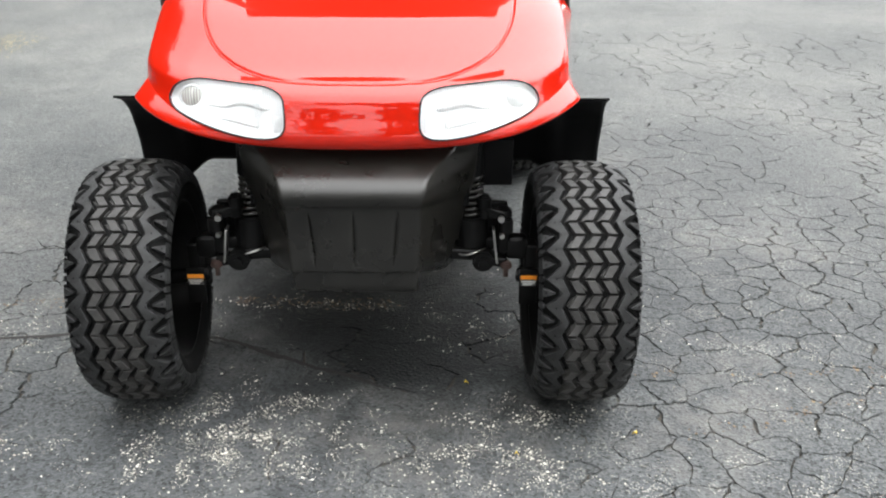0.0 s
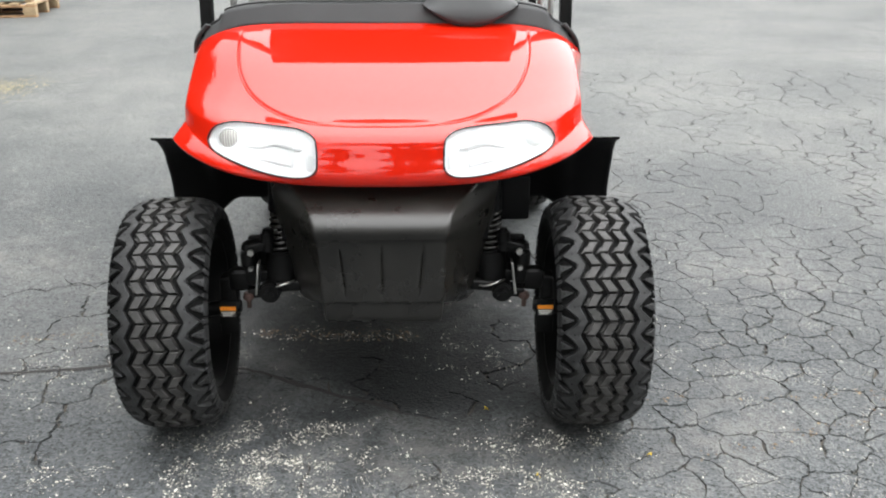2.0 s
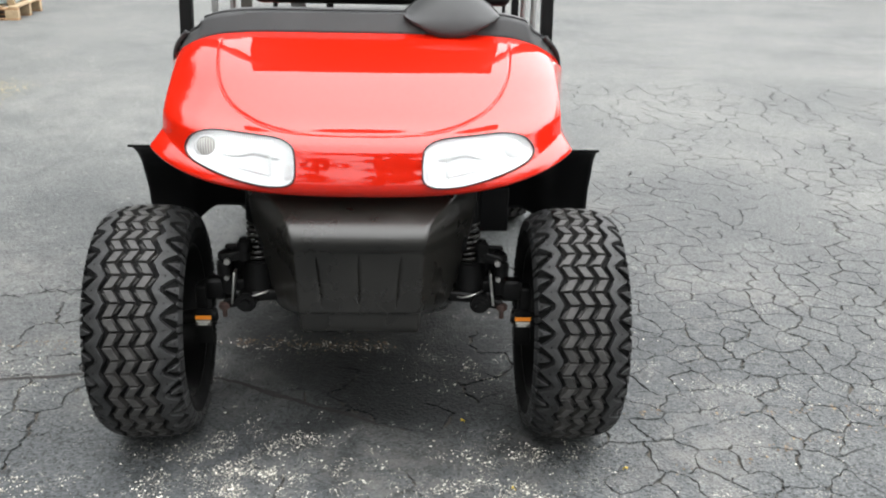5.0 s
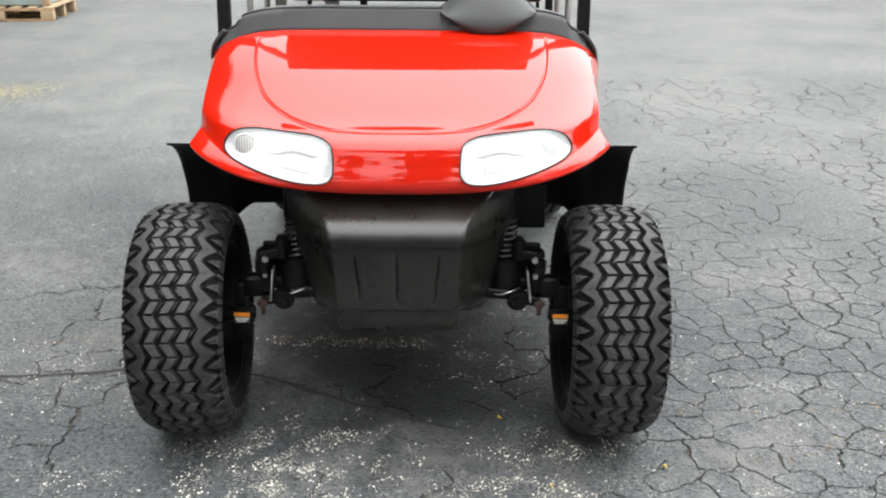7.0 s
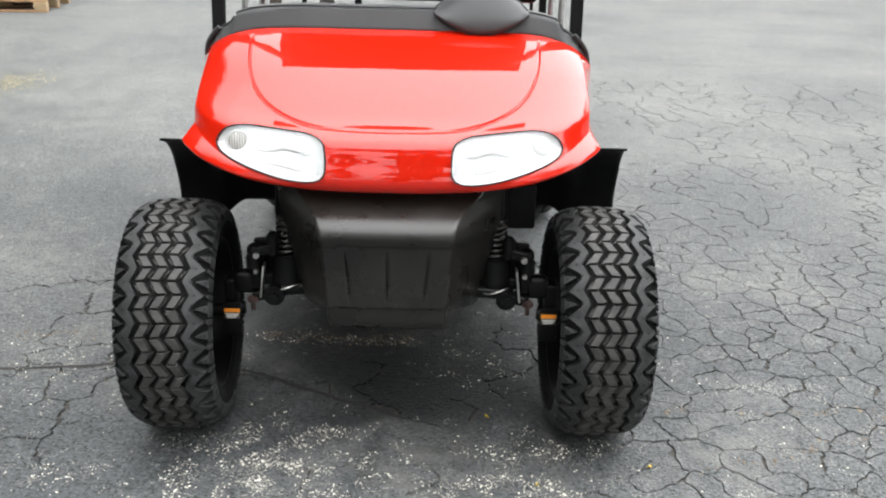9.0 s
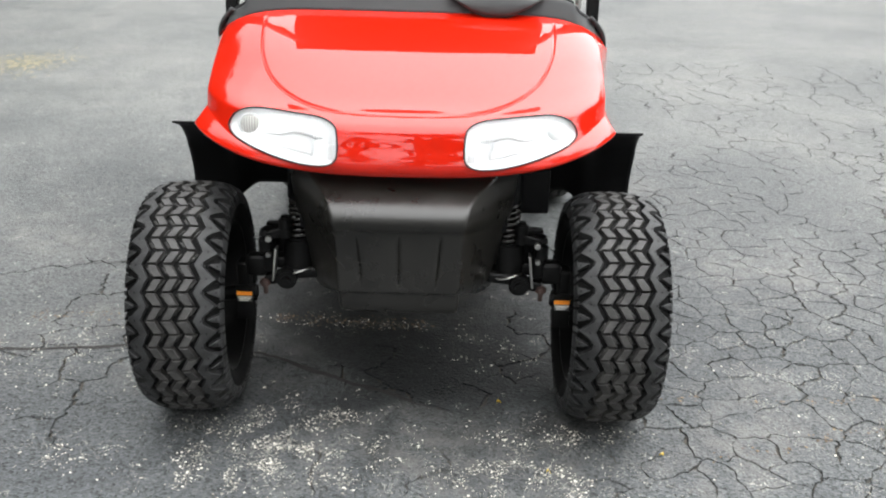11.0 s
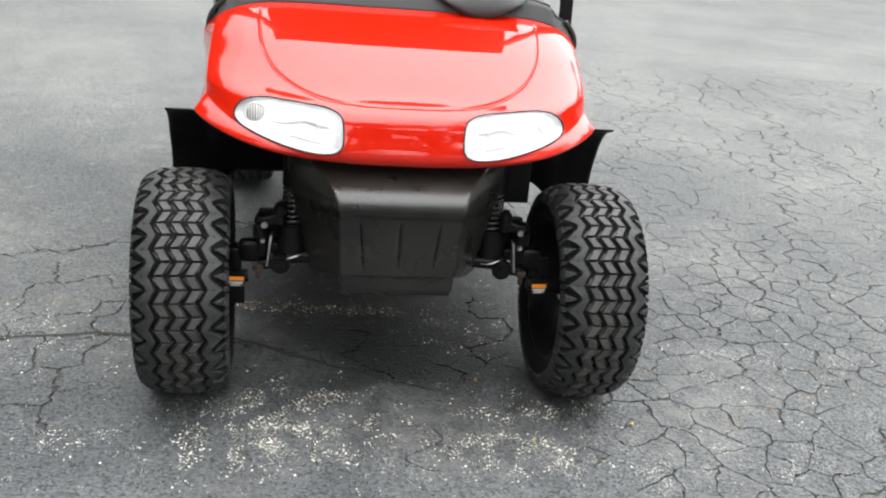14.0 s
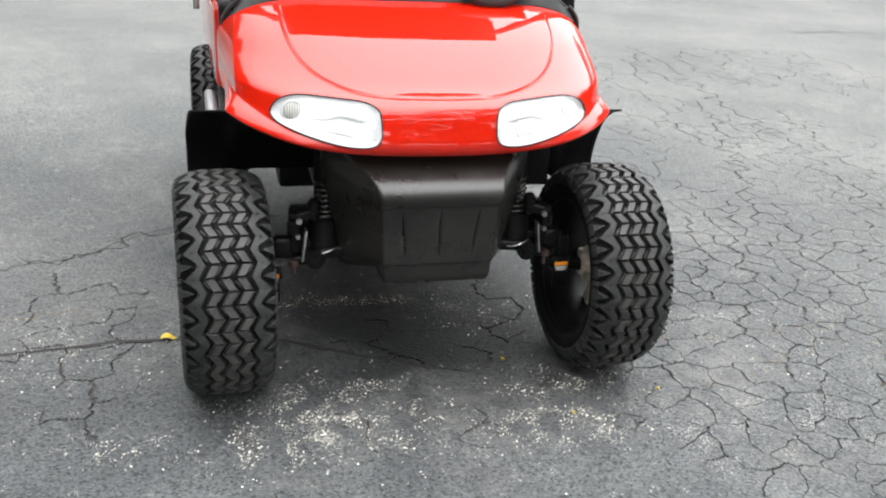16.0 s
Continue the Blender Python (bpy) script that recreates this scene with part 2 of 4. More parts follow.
def box(bm, size, m=None, bevel=0.004, seg=2):
    r = bmesh.ops.create_cube(bm, size=1.0)
    vs = r["verts"]
    bmesh.ops.scale(bm, vec=size, verts=vs)
    if bevel:
        es = list({e for v in vs for e in v.link_edges})
        out = bmesh.ops.bevel(bm, geom=es, offset=bevel, segments=seg, affect='EDGES', profile=0.6)
        vs = list({v for f in out["faces"] for v in f.verts} | {v for v in vs if v.is_valid})
    if m is not None:
        bmesh.ops.transform(bm, matrix=m, verts=vs)
    return vs


def cyl(bm, r1, r2, p, q, seg=20, bevel=0.0):
    """A capped cone from p to q."""
    p, q = Vector(p), Vector(q)
    m = Matrix.Translation((p + q) / 2) @ (q - p).to_track_quat('Z', 'Y').to_matrix().to_4x4()
    r = bmesh.ops.create_cone(bm, cap_ends=True, segments=seg, radius1=r1, radius2=r2, depth=(q - p).length)
    vs = r["verts"]
    if bevel:
        es = [e for e in {e for v in vs for e in v.link_edges} if len(e.link_faces) == 2 and e.calc_face_angle(0) > 0.8]
        out = bmesh.ops.bevel(bm, geom=es, offset=bevel, segments=2, affect='EDGES')
        vs = list({v for f in out["faces"] for v in f.verts} | {v for v in vs if v.is_valid})
    bmesh.ops.transform(bm, matrix=m, verts=vs)


def tube(points, r, closed=False, seg=10):
    """Vertices and faces of a round tube along points; r may be a list."""
    pts = [Vector(p) for p in points]
    n = len(pts)
    rs = r if isinstance(r, (list, tuple)) else [r] * n
    verts, faces = [], []
    up = None
    for i, p in enumerate(pts):
        a = pts[(i - 1) % n] if closed or i else p
        b = pts[(i + 1) % n] if closed or i < n - 1 else p
        t = (b - a).normalized()
        if up is None:
            up = t.orthogonal()
        up = (up - t * up.dot(t)).normalized()
        side = t.cross(up)
        for k in range(seg):
            an = 2 * math.pi * k / seg
            verts.append(p + rs[i] * (math.cos(an) * up + math.sin(an) * side))
    for i in range(n if closed else n - 1):
        j = (i + 1) % n
        for k in range(seg):
            l = (k + 1) % seg
            faces.append((i * seg + k, i * seg + l, j * seg + l, j * seg + k))
    if not closed:
        faces.append(tuple(range(seg))[::-1])
        faces.append(tuple((n - 1) * seg + k for k in range(seg)))
    return verts, faces


def smoothline(pts, rounds=3, closed=True):
    """Corner cutting (Chaikin)."""
    p = [np.array(v, float) for v in pts]
    for _ in range(rounds):
        out = []
        n = len(p)
        for i in range(n if closed else n - 1):
            a, b = p[i], p[(i + 1) % n]
            out += [a * 0.75 + b * 0.25, a * 0.25 + b * 0.75]
        if not closed:
            out = [p[0]] + out + [p[-1]]
        p = out
    return p


def spline(keys, n):
    """Catmull-Rom through the rows of keys."""
    k = np.array(keys, float)
    k = np.vstack([2 * k[0] - k[1], k, 2 * k[-1] - k[-2]])
    out = []
    for t in np.linspace(0, len(keys) - 1, n):
        i = min(int(t), len(keys) - 2)
        f = t - i
        a, b, c, d = k[i:i + 4]
        out.append(0.5 * (2 * b + (c - a) * f + (2 * a - 5 * b + 4 * c - d) * f * f + (3 * b - a - 3 * c + d) * f ** 3))
    return np.array(out)


def lathe(profile, axis_x=True, seg=64):
    """Profile rows (x, radius), turned about the x axis."""
    verts, faces = [], []
    n = len(profile)
    for k in range(seg):
        a = 2 * math.pi * k / seg
        for x, r in profile:
            verts.append((x, r * math.sin(a), r * math.cos(a)))
    for k in range(seg):
        l = (k + 1) % seg
        for i in range(n - 1):
            faces.append((k * n + i, k * n + i + 1, l * n + i + 1, l * n + i))
    return verts, faces


def thick(ob, t, offset=0.0):
    s = ob.modifiers.new("thickness", 'SOLIDIFY')
    s.thickness, s.offset = t, offset
    return ob


# ---- ground ----
ZX0, ZX1, ZY0, ZY1 = -1.6, 4.8, -1.0, 5.0       # the stretch round the cart where the asphalt is broken into plates
CELL = 0.096


def wear_at(v):
    w = np.zeros(len(v))
    for cx, cy, rx, ry, s in ((-0.30, -0.14, 0.22, 0.10, 1.0), (-0.22, -0.30, 0.30, 0.10, 1.0), (0.36, -0.18, 0.22, 0.10, 0.8), (0.30, -0.34, 0.4, 0.1, 0.9), (-0.25, 0.42, 0.3, 0.06, 0.6), (0.35, 0.3, 0.2, 0.1, 0.5), (1.1, 0.15, 0.5, 0.4, 0.6), (1.2, 0.8, 0.5, 0.4, 0.45), (0.8, -0.4, 0.5, 0.2, 0.7), (-1.0, 0.25, 0.25, 0.2, 0.7), (-0.8, -0.25, 0.2, 0.1, 0.5), (-1.84, 2.12, 0.17, 0.20, 0.45), (-1.82, 2.53, 0.17, 0.20, 0.45), (-1.83, 3.17, 0.17, 0.20, 0.45), (-1.91, 3.81, 0.17, 0.20, 0.45), (-1.53, 1.40, 0.17, 0.20, 0.45), (-1.53, 1.61, 0.17, 0.20, 0.45)):
        w = np.maximum(w, s * np.exp(-((v[:, 0] - cx) / rx) ** 2 - ((v[:, 1] - cy) / ry) ** 2))
    return w


def add_wear(me, verts):
    a = me.attributes.new("wear", 'FLOAT', 'POINT')
    a.data.foreach_set("value", wear_at(np.array(verts, float)).astype(np.float32))


def build_ground():
    """One sheet to the horizon, open where the plates lie."""
    def axis(lo, hi, step):
        far = [3, 8, 18, 35, 80, 200, 600, 2000]
        return [lo - f for f in far[::-1]] + [float(v) for v in np.linspace(lo, hi, round((hi - lo) / step) + 1)] + [hi + f for f in far]
    xs, ys = axis(ZX0, ZX1, 0.8), axis(ZY0, ZY1, 1.0)
    verts = [(x, y, 0.0) for y in ys for x in xs]
    n = len(xs)
    faces = []
    for j in range(len(ys) - 1):
        for i in range(n - 1):
            if not (ZX0 - 1e-6 < xs[i] < ZX1 - 1e-6 and ZY0 - 1e-6 < ys[j] < ZY1 - 1e-6):
                faces.append((j * n + i, j * n + i + 1, (j + 1) * n + i + 1, (j + 1) * n + i))
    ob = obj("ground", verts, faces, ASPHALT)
    add_wear(ob.data, verts)
    tagged(ob, "weathered grey asphalt car park, cracked and worn to pale chippings", "ground", kind="structure")
    e = 0.006
    obj("crack_bed", [(ZX0, ZY0, -e), (ZX1, ZY0, -e), (ZX1, ZY1, -e), (ZX0, ZY1, -e)], [(0, 1, 2, 3)], CRACK, ob, "dark dirt in the cracks")
    return ob


ground = build_ground()

LONG_CRACKS = [  # run of the longer cracks beside and under the cart
    [(-1.6, 0.14), (-1.02, 0.21), (-0.64, 0.23), (-0.44, 0.22), (-0.27, 0.14), (-0.11, 0.06), (0.07, -0.04)],
    [(-1.6, 0.62), (-1.14, 0.8), (-0.97, 0.85), (-0.85, 0.98), (-0.71, 1.08), (-0.3, 1.2)],
    [(-1.09, 0.73), (-1.04, 0.66), (-1.01, 0.59), (-1.02, 0.54), (-1.05, 0.46), (-1.08, 0.44)],
    [(-1.01, 0.53), (-0.93, 0.58), (-0.84, 0.57), (-0.75, 0.55)],
    [(-0.99, 0.34), (-0.94, 0.36), (-0.88, 0.39), (-0.78, 0.42), (-0.73, 0.43)],
    [(-1.07, 0.42), (-1.03, 0.36), (-1.0, 0.28), (-1.0, 0.23)],
    [(-0.78, 0.41), (-0.81, 0.34), (-0.81, 0.25)],
    [(-0.82, 0.17), (-0.84, 0.07), (-0.85, -0.01), (-0.87, -0.08), (-0.88, -0.16), (-0.83, -0.19), (-0.77, -0.23), (-0.73, -0.23)],
    [(-0.94, 0.17), (-0.9, 0.09), (-0.86, 0.08)],
    [(-0.84, -0.04), (-0.79, -0.08), (-0.76, -0.09)],
    [(-0.96, -0.01), (-0.89, 0.0)],
    [(-0.92, -0.15), (-0.88, -0.17)],
    [(-0.42, 0.09), (-0.37, 0.01), (-0.34, -0.03)],
    [(-0.22, -0.17), (-0.19, -0.21), (-0.16, -0.26), (-0.17, -0.34), (-0.17, -0.42)],
    [(0.09, -0.25), (0.07, -0.33), (0.07, -0.44)],
    [(0.18, 0.07), (0.21, 0.0), (0.22, -0.06)],
    [(0.36, 0.55), (0.33, 0.41), (0.34, 0.37), (0.34, 0.25)],
    [(0.2, 0.2), (0.28, 0.25), (0.34, 0.24), (0.42, 0.23)],
    [(0.23, 0.22), (0.25, 0.15), (0.25, 0.09)],
    [(-0.08, 0.23), (-0.08, 0.06), (-0.04, 0.04)],
]
LANE_CRACKS = [  # and of those that run away over the open car park
    [(2.43, 3.93), (2.71, 3.48), (2.63, 2.78), (2.55, 2.15), (2.43, 1.74), (2.36, 1.31), (2.29, 0.9), (2.2, 0.4)], [(2.96, 2.77), (2.79, 2.36), (2.69, 1.82), (2.65, 1.54), (2.53, 1.22)],
    [(2.46, 3.05), (2.3, 2.4), (2.04, 1.85), (1.81, 1.35), (1.7, 1.1), (1.7, 0.75), (1.63, 0.44), (1.7, 0.2)], [(1.39, 1.03), (1.33, 0.88), (1.18, 0.64), (1.07, 0.01)],
    [(1.59, 1.18), (1.39, 0.67), (1.26, 0.43)], [(3.0, 5.0), (2.78, 4.6), (2.51, 3.98), (2.73, 3.62), (2.68, 3.14)],
]


def crosses(p, q, a, b):
    def side(o, u, v):
        return (u[0] - o[0]) * (v[1] - o[1]) - (u[1] - o[1]) * (v[0] - o[0])
    return side(p, q, a) * side(p, q, b) < 0 and side(a, b, p) * side(a, b, q) < 0


def alligator(x, y):
    """How far the asphalt is broken into small plates, 0 to 1."""
    f = min(1.0, max(0.0, (x - 0.42) / 0.25)) * min(1.0, max(0.0, (2.7 + 0.3 * math.sin(3 * x) - y) / 1.7))
    return f * min(1.0, max(0.5, 0.9 + 0.9 * noise.noise(Vector((x * 1.7, y * 1.7, 7.7)))))


def build_plates():
    rnd = random.Random(4)
    nx, ny = round((ZX1 - ZX0) / CELL), round((ZY1 - ZY0) / CELL)
    cx, cy = (ZX1 - ZX0) / nx, (ZY1 - ZY0) / ny
    site = {(i, j): (ZX0 + (i + 0.5 + rnd.uniform(-0.47, 0.47)) * cx, ZY0 + (j + 0.5 + rnd.uniform(-0.47, 0.47)) * cy) for i in range(nx) for j in range(ny)}
    # broad slabs, each of many cells and longer than wide: the cracks between them run far over the car park
    slabs = [(rnd.uniform(0.5, 5.0), rnd.uniform(-1.0, 5.2)) for _ in range(230)]
    slab = {}
    for key, (x, y) in site.items():
        slab[key] = min(range(len(slabs)), key=lambda q: (slabs[q][0] - x) ** 2 + (0.45 * (slabs[q][1] - y)) ** 2)
    segs = [(a, b) for line in LONG_CRACKS + LANE_CRACKS for a, b in zip(line, line[1:])]
    luck = {}

    def width(k, l):
        """Half width of the crack between two plates."""
        key = (k, l) if k < l else (l, k)
        if key not in luck:
            p, q = site[key[0]], site[key[1]]
            mx, my = (p[0] + q[0]) / 2, (p[1] + q[1]) / 2
            r = rnd.random()
            w = 0.0
            f = alligator(mx, my)
            if mx > 0.5 and slab[key[0]] != slab[key[1]] and noise.noise(Vector((mx * 1.1, my * 1.1, 4.4))) > -0.30 + 0.03 * max(0.0, my - 0.8):
                w = (0.0012 + 0.0024 * rnd.random()) * (1.0 + 0.5 * min(1.0, max(0.0, (my - 0.8) / 2.5)))
            elif r < 0.80 * f:
                w = (0.0013 + 0.0032 * rnd.random() ** 1.4) * (1.0 if my > 0.6 else 1.2)
            elif r < 0.90 * f or r < 0.05 + 0.08 * (mx > 0.6):
                w = rnd.uniform(0.0005, 0.0011)
            if any(crosses(p, q, a, b) for a, b in segs):
                w = max(w, rnd.uniform(0.0034, 0.0062) if mx > 0.3 else rnd.uniform(0.0030, 0.0058))
            luck[key] = w
        return luck[key]

    joined_v, joined_f = [], []
    for i, j in site:
        s = site[i, j]
        poly = [((ZX0, ZY0), None), ((ZX1, ZY0), None), ((ZX1, ZY1), None), ((ZX0, ZY1), None)]   # corner, neighbour over the edge that starts there
        for di in (-2, -1, 0, 1, 2):
            for dj in (-2, -1, 0, 1, 2):
                k = (i + di, j + dj)
                if k == (i, j) or k not in site:
                    continue
                o = site[k]
                nx_, ny_ = o[0] - s[0], o[1] - s[1]
                c = (o[0] ** 2 + o[1] ** 2 - s[0] ** 2 - s[1] ** 2) / 2
                out = []
                m = len(poly)
                for a in range(m):
                    (p, tag), (q, _) = poly[a], poly[(a + 1) % m]
                    dp, dq = p[0] * nx_ + p[1] * ny_ - c, q[0] * nx_ + q[1] * ny_ - c
                    if dp <= 0:
                        out.append((p, tag))
                    if (dp <= 0) != (dq <= 0):
                        t = dp / (dp - dq)
                        out.append(((p[0] + (q[0] - p[0]) * t, p[1] + (q[1] - p[1]) * t), k if dp <= 0 else tag))
                poly = out
        m = len(poly)
        ws = [width((i, j), tag) if tag else 0.0 for _, tag in poly]
        pts, wid = [], []
        for a in range(m):
            p, q = poly[a][0], poly[(a + 1) % m][0]
            w0 = (ws[a - 1] + ws[a]) / 2
            w1 = (ws[a] + ws[(a + 1) % m]) / 2
            for t in (0.0, 0.12, 0.25, 0.37, 0.5, 0.63, 0.75, 0.88):
                pts.append((p[0] + (q[0] - p[0]) * t, p[1] + (q[1] - p[1]) * t))
                e = abs(2 * t - 1)
                wid.append(ws[a] * (1 - e) + (w0 if t < 0.5 else w1) * e if t else w0)
        base = []
        for x, y in pts:
            edge = min(1.0, min(x - ZX0, ZX1 - x, y - ZY0, ZY1 - y) / 0.1)
            n1 = noise.noise_vector(Vector((x * 9, y * 9, 0.5))) * 0.024 + noise.noise_vector(Vector((x * 40, y * 40, 3.5))) * 0.011 + noise.noise_vector(Vector((x * 120, y * 120, 6.5))) * 0.0055
            base.append((x + n1.x * edge, y + n1.y * edge))
        gx, gy = sum(p[0] for p in base) / len(base), sum(p[1] for p in base) / len(base)
        v, f = [], []
        n = len(base)
        for inset, drop in ((1.5, 0.0), (1.0, 0.8), (0.8, 9.0)):
            for (x, y), w in zip(base, wid):
                d = math.hypot(gx - x, gy - y) + 1e-9
                w2 = w * (0.35 + 1.9 * abs(noise.noise(Vector((x * 60, y * 60, 9.0)))))
                k = w2 * inset / d
                v.append((x + (gx - x) * k, y + (gy - y) * k, -min(0.0057, w * drop)))
        f.append(tuple(range(n)))
        for r in (0, 1):
            for a in range(n):
                b = (a + 1) % n
                if wid[a] or wid[b]:
                    f.append((r * n + b, r * n + a, (r + 1) * n + a, (r + 1) * n + b))
        if 0.62 < s[0] < 1.68 and -0.65 < s[1] < 0.95:
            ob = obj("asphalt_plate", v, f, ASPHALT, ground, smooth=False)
            add_wear(ob.data, v)
        else:
            b0 = len(joined_v)
            joined_v += v
            joined_f += [tuple(q + b0 for q in g) for g in f]
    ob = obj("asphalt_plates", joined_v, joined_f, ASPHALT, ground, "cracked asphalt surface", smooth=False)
    add_wear(ob.data, joined_v)
    ob["kind"] = "stuff"


# ---- golf cart: body ----
cart = tagged(empty("golf_cart"), "glossy red lifted golf cart with black bumper, parked on asphalt", "golf cart")

COWL_KEYS = [  # centre y, centre z, half width, rear y, side z, plan power, crown power, lift of the rear lower edge
    (-0.065, 0.629, 0.480, 0.300, 0.718, 3.6, 2.8, 0.02),
    (-0.119, 0.632, 0.494, 0.320, 0.728, 3.6, 2.8, 0.02),
    (-0.1385, 0.655, 0.495, 0.320, 0.738, 3.4, 2.6, 0.018),
    (-0.1305, 0.700, 0.496, 0.320, 0.751, 3.2, 2.3, 0.014),
    (-0.1200, 0.738, 0.497, 0.320, 0.768, 3.15, 3.0, 0.008),
    (-0.1020, 0.757, 0.497, 0.320, 0.786, 3.2, 3.0, 0.004),
    (-0.0570, 0.781, 0.497, 0.318, 0.806, 3.2, 2.6, 0.0),
    (0.000, 0.825, 0.497, 0.316, 0.823, 3.2, 3.5, 0.0),
    (0.070, 0.874, 0.496, 0.312, 0.838, 3.2, 5.5, 0.0),
    (0.145, 0.914, 0.494, 0.307, 0.851, 3.1, 7.0, 0.0),
    (0.220, 0.946, 0.490, 0.300, 0.862, 3.0, 7.0, 0.0),
]
COWL = spline(COWL_KEYS, 270)


CORNER = 0.925      # share of the half width at which the front turns into the straight side


def plan(s, front, rear, power):
    """y across the cowl: a full curve over the front, then a straight side running back."""
    s = np.abs(s)
    y = rear - (rear - front) * (1 - np.minimum(s, CORNER) ** power) ** (1 / power)
    return y + (rear - y) * np.maximum(0, (s - CORNER) / (1 - CORNER))


def cowl_rows(x):
    """y and z of every row of the cowl at x (an array or a number)."""
    s = np.minimum(np.abs(x) / COWL[:, 2], 1.0)
    y = plan(s, COWL[:, 0], COWL[:, 3], COWL[:, 5])
    z = COWL[:, 1] + (COWL[:, 4] - COWL[:, 1]) * s ** COWL[:, 6] + COWL[:, 7] * np.maximum(0, (s - 0.975) / 0.025) ** 1.2
    return y, z


def cowl_y(x, z):
    y, zz = cowl_rows(x)
    return float(np.interp(z, zz[25:], y[25:]))


LAMP = smoothline([(0.139, 0.662), (0.205, 0.657), (0.300, 0.680), (0.392, 0.713), (0.378, 0.752), (0.335, 0.770), (0.255, 0.766), (0.143, 0.757), (0.136, 0.71)], 3)


def inside(px, pz, poly):
    hit = np.zeros(px.shape, bool)
    n = len(poly)
    for i in range(n):
        (x1, z1), (x2, z2) = poly[i], poly[(i + 1) % n]
        if z1 != z2:
            c = ((z1 > pz) != (z2 > pz)) & (px < (x2 - x1) * (pz - z1) / (z2 - z1) + x1)
            hit ^= c
    return hit


def build_cowl():
    rows, cols = len(COWL), 521
    u = np.linspace(-1, 1, cols)
    s = np.sin(u * math.pi / 2)
    P = np.zeros((rows, cols, 3))
    for j, (yc, zc, w, yb, zs, n, q, up) in enumerate(COWL):
        P[j, :, 0] = w * s
        P[j, :, 1] = plan(s, yc, yb, n)
        P[j, :, 2] = zc + (zs - zc) * np.abs(s) ** q + up * np.maximum(0, (np.abs(s) - 0.975) / 0.025) ** 1.2
    # rim that flares outward under the lamps
    ax = np.abs(P[:, :, 0])
    foot = 0.632 + 0.096 * np.abs(s[None, :]) ** 2.8
    high = 0.007 + 0.029 * np.clip((ax - 0.15) / 0.3, 0, 1)
    out = 0.8 * high * np.clip((ax - 0.12) / 0.2, 0, 1) * np.clip(1 - (P[:, :, 2] - foot) / high, 0, 1) * np.clip(np.arange(rows)[:, None] / 26, 0, 1) * (1 - 0.8 * np.clip((np.abs(s[None, :]) - CORNER) / (1 - CORNER) * 2, 0, 1))
    side = np.gradient(P, axis=1)
    flat = np.stack([side[:, :, 1], -side[:, :, 0], 0 * ax], -1)
    flat /= np.linalg.norm(flat, axis=2, keepdims=True) + 1e-9
    P = P + flat * out[:, :, None]
    du = np.gradient(P, axis=1)
    dv = np.gradient(P, axis=0)
    N = np.cross(du, dv)
    N /= np.linalg.norm(N, axis=2, keepdims=True) + 1e-9
    # seam of the raised bonnet panel
    x, z = np.abs(P[:, :, 0]), P[:, :, 2]
    a = np.clip((0.948 - z) / 0.185, 0, 2)
    F = (x / 0.345) ** 3 + a ** 3
    g = np.hypot(3 * x ** 2 / 0.345 ** 3, 3 * a ** 2 / 0.185) + 0.6
    d = (F - 1) / g
    fade = 0.35 + 0.65 * np.clip((x - 0.115) / 0.04, 0, 1)
    front = np.clip((z - 0.748) / 0.018, 0, 1) * np.clip((0.930 - z) / 0.02, 0, 1) * (np.arange(rows)[:, None] > 110)
    dent = (-0.0042 * np.exp(-(d / 0.0014) ** 2) * fade + 0.0015 / (1 + np.exp(np.clip(d / 0.004, -30, 30)))) * front
    P = P + N * dent[:, :, None]
    idx = np.arange(rows * cols).reshape(rows, cols)
    quads = np.stack([idx[:-1, :-1], idx[:-1, 1:], idx[1:, 1:], idx[1:, :-1]], -1).reshape(-1, 4)
    C = P.reshape(-1, 3)[quads].mean(1)
    hole = np.array(LAMP)
    mid = hole.mean(0)
    hole = mid + (hole - mid) * 0.985
    cut = inside(np.abs(C[:, 0]), C[:, 2], hole) & (C[:, 1] < 0.1)
    quads = quads[~cut]
    ob = obj("cowl", P.reshape(-1, 3), quads, PAINT, cart, "glossy red moulded front cowl")
    return thick(ob, 0.004, -1.0)


cowl = build_cowl()


def ring_fill(name, outline, depth, mat, parent, label="", rings=14):
    """A dished or domed sheet spanning an outline in x, z; depth(x, z, r) gives y."""
    o = np.array(outline)
    mid = o.mean(0)
    verts, faces = [], []
    n = len(o)
    verts.append((mid[0], depth(mid[0], mid[1], 0.0), mid[1]))
    for k in range(1, rings + 1):
        r = k / rings
        for p in mid + (o - mid) * r:
            verts.append((p[0], depth(p[0], p[1], r), p[1]))
    for i in range(n):
        faces.append((0, 1 + i, 1 + (i + 1) % n))
    for k in range(rings - 1):
        for i in range(n):
            j = (i + 1) % n
            a, b = 1 + k * n, 1 + (k + 1) * n
            faces.append((a + i, b + i, b + j, a + j))
    return obj(name, verts, faces, mat, parent, label)


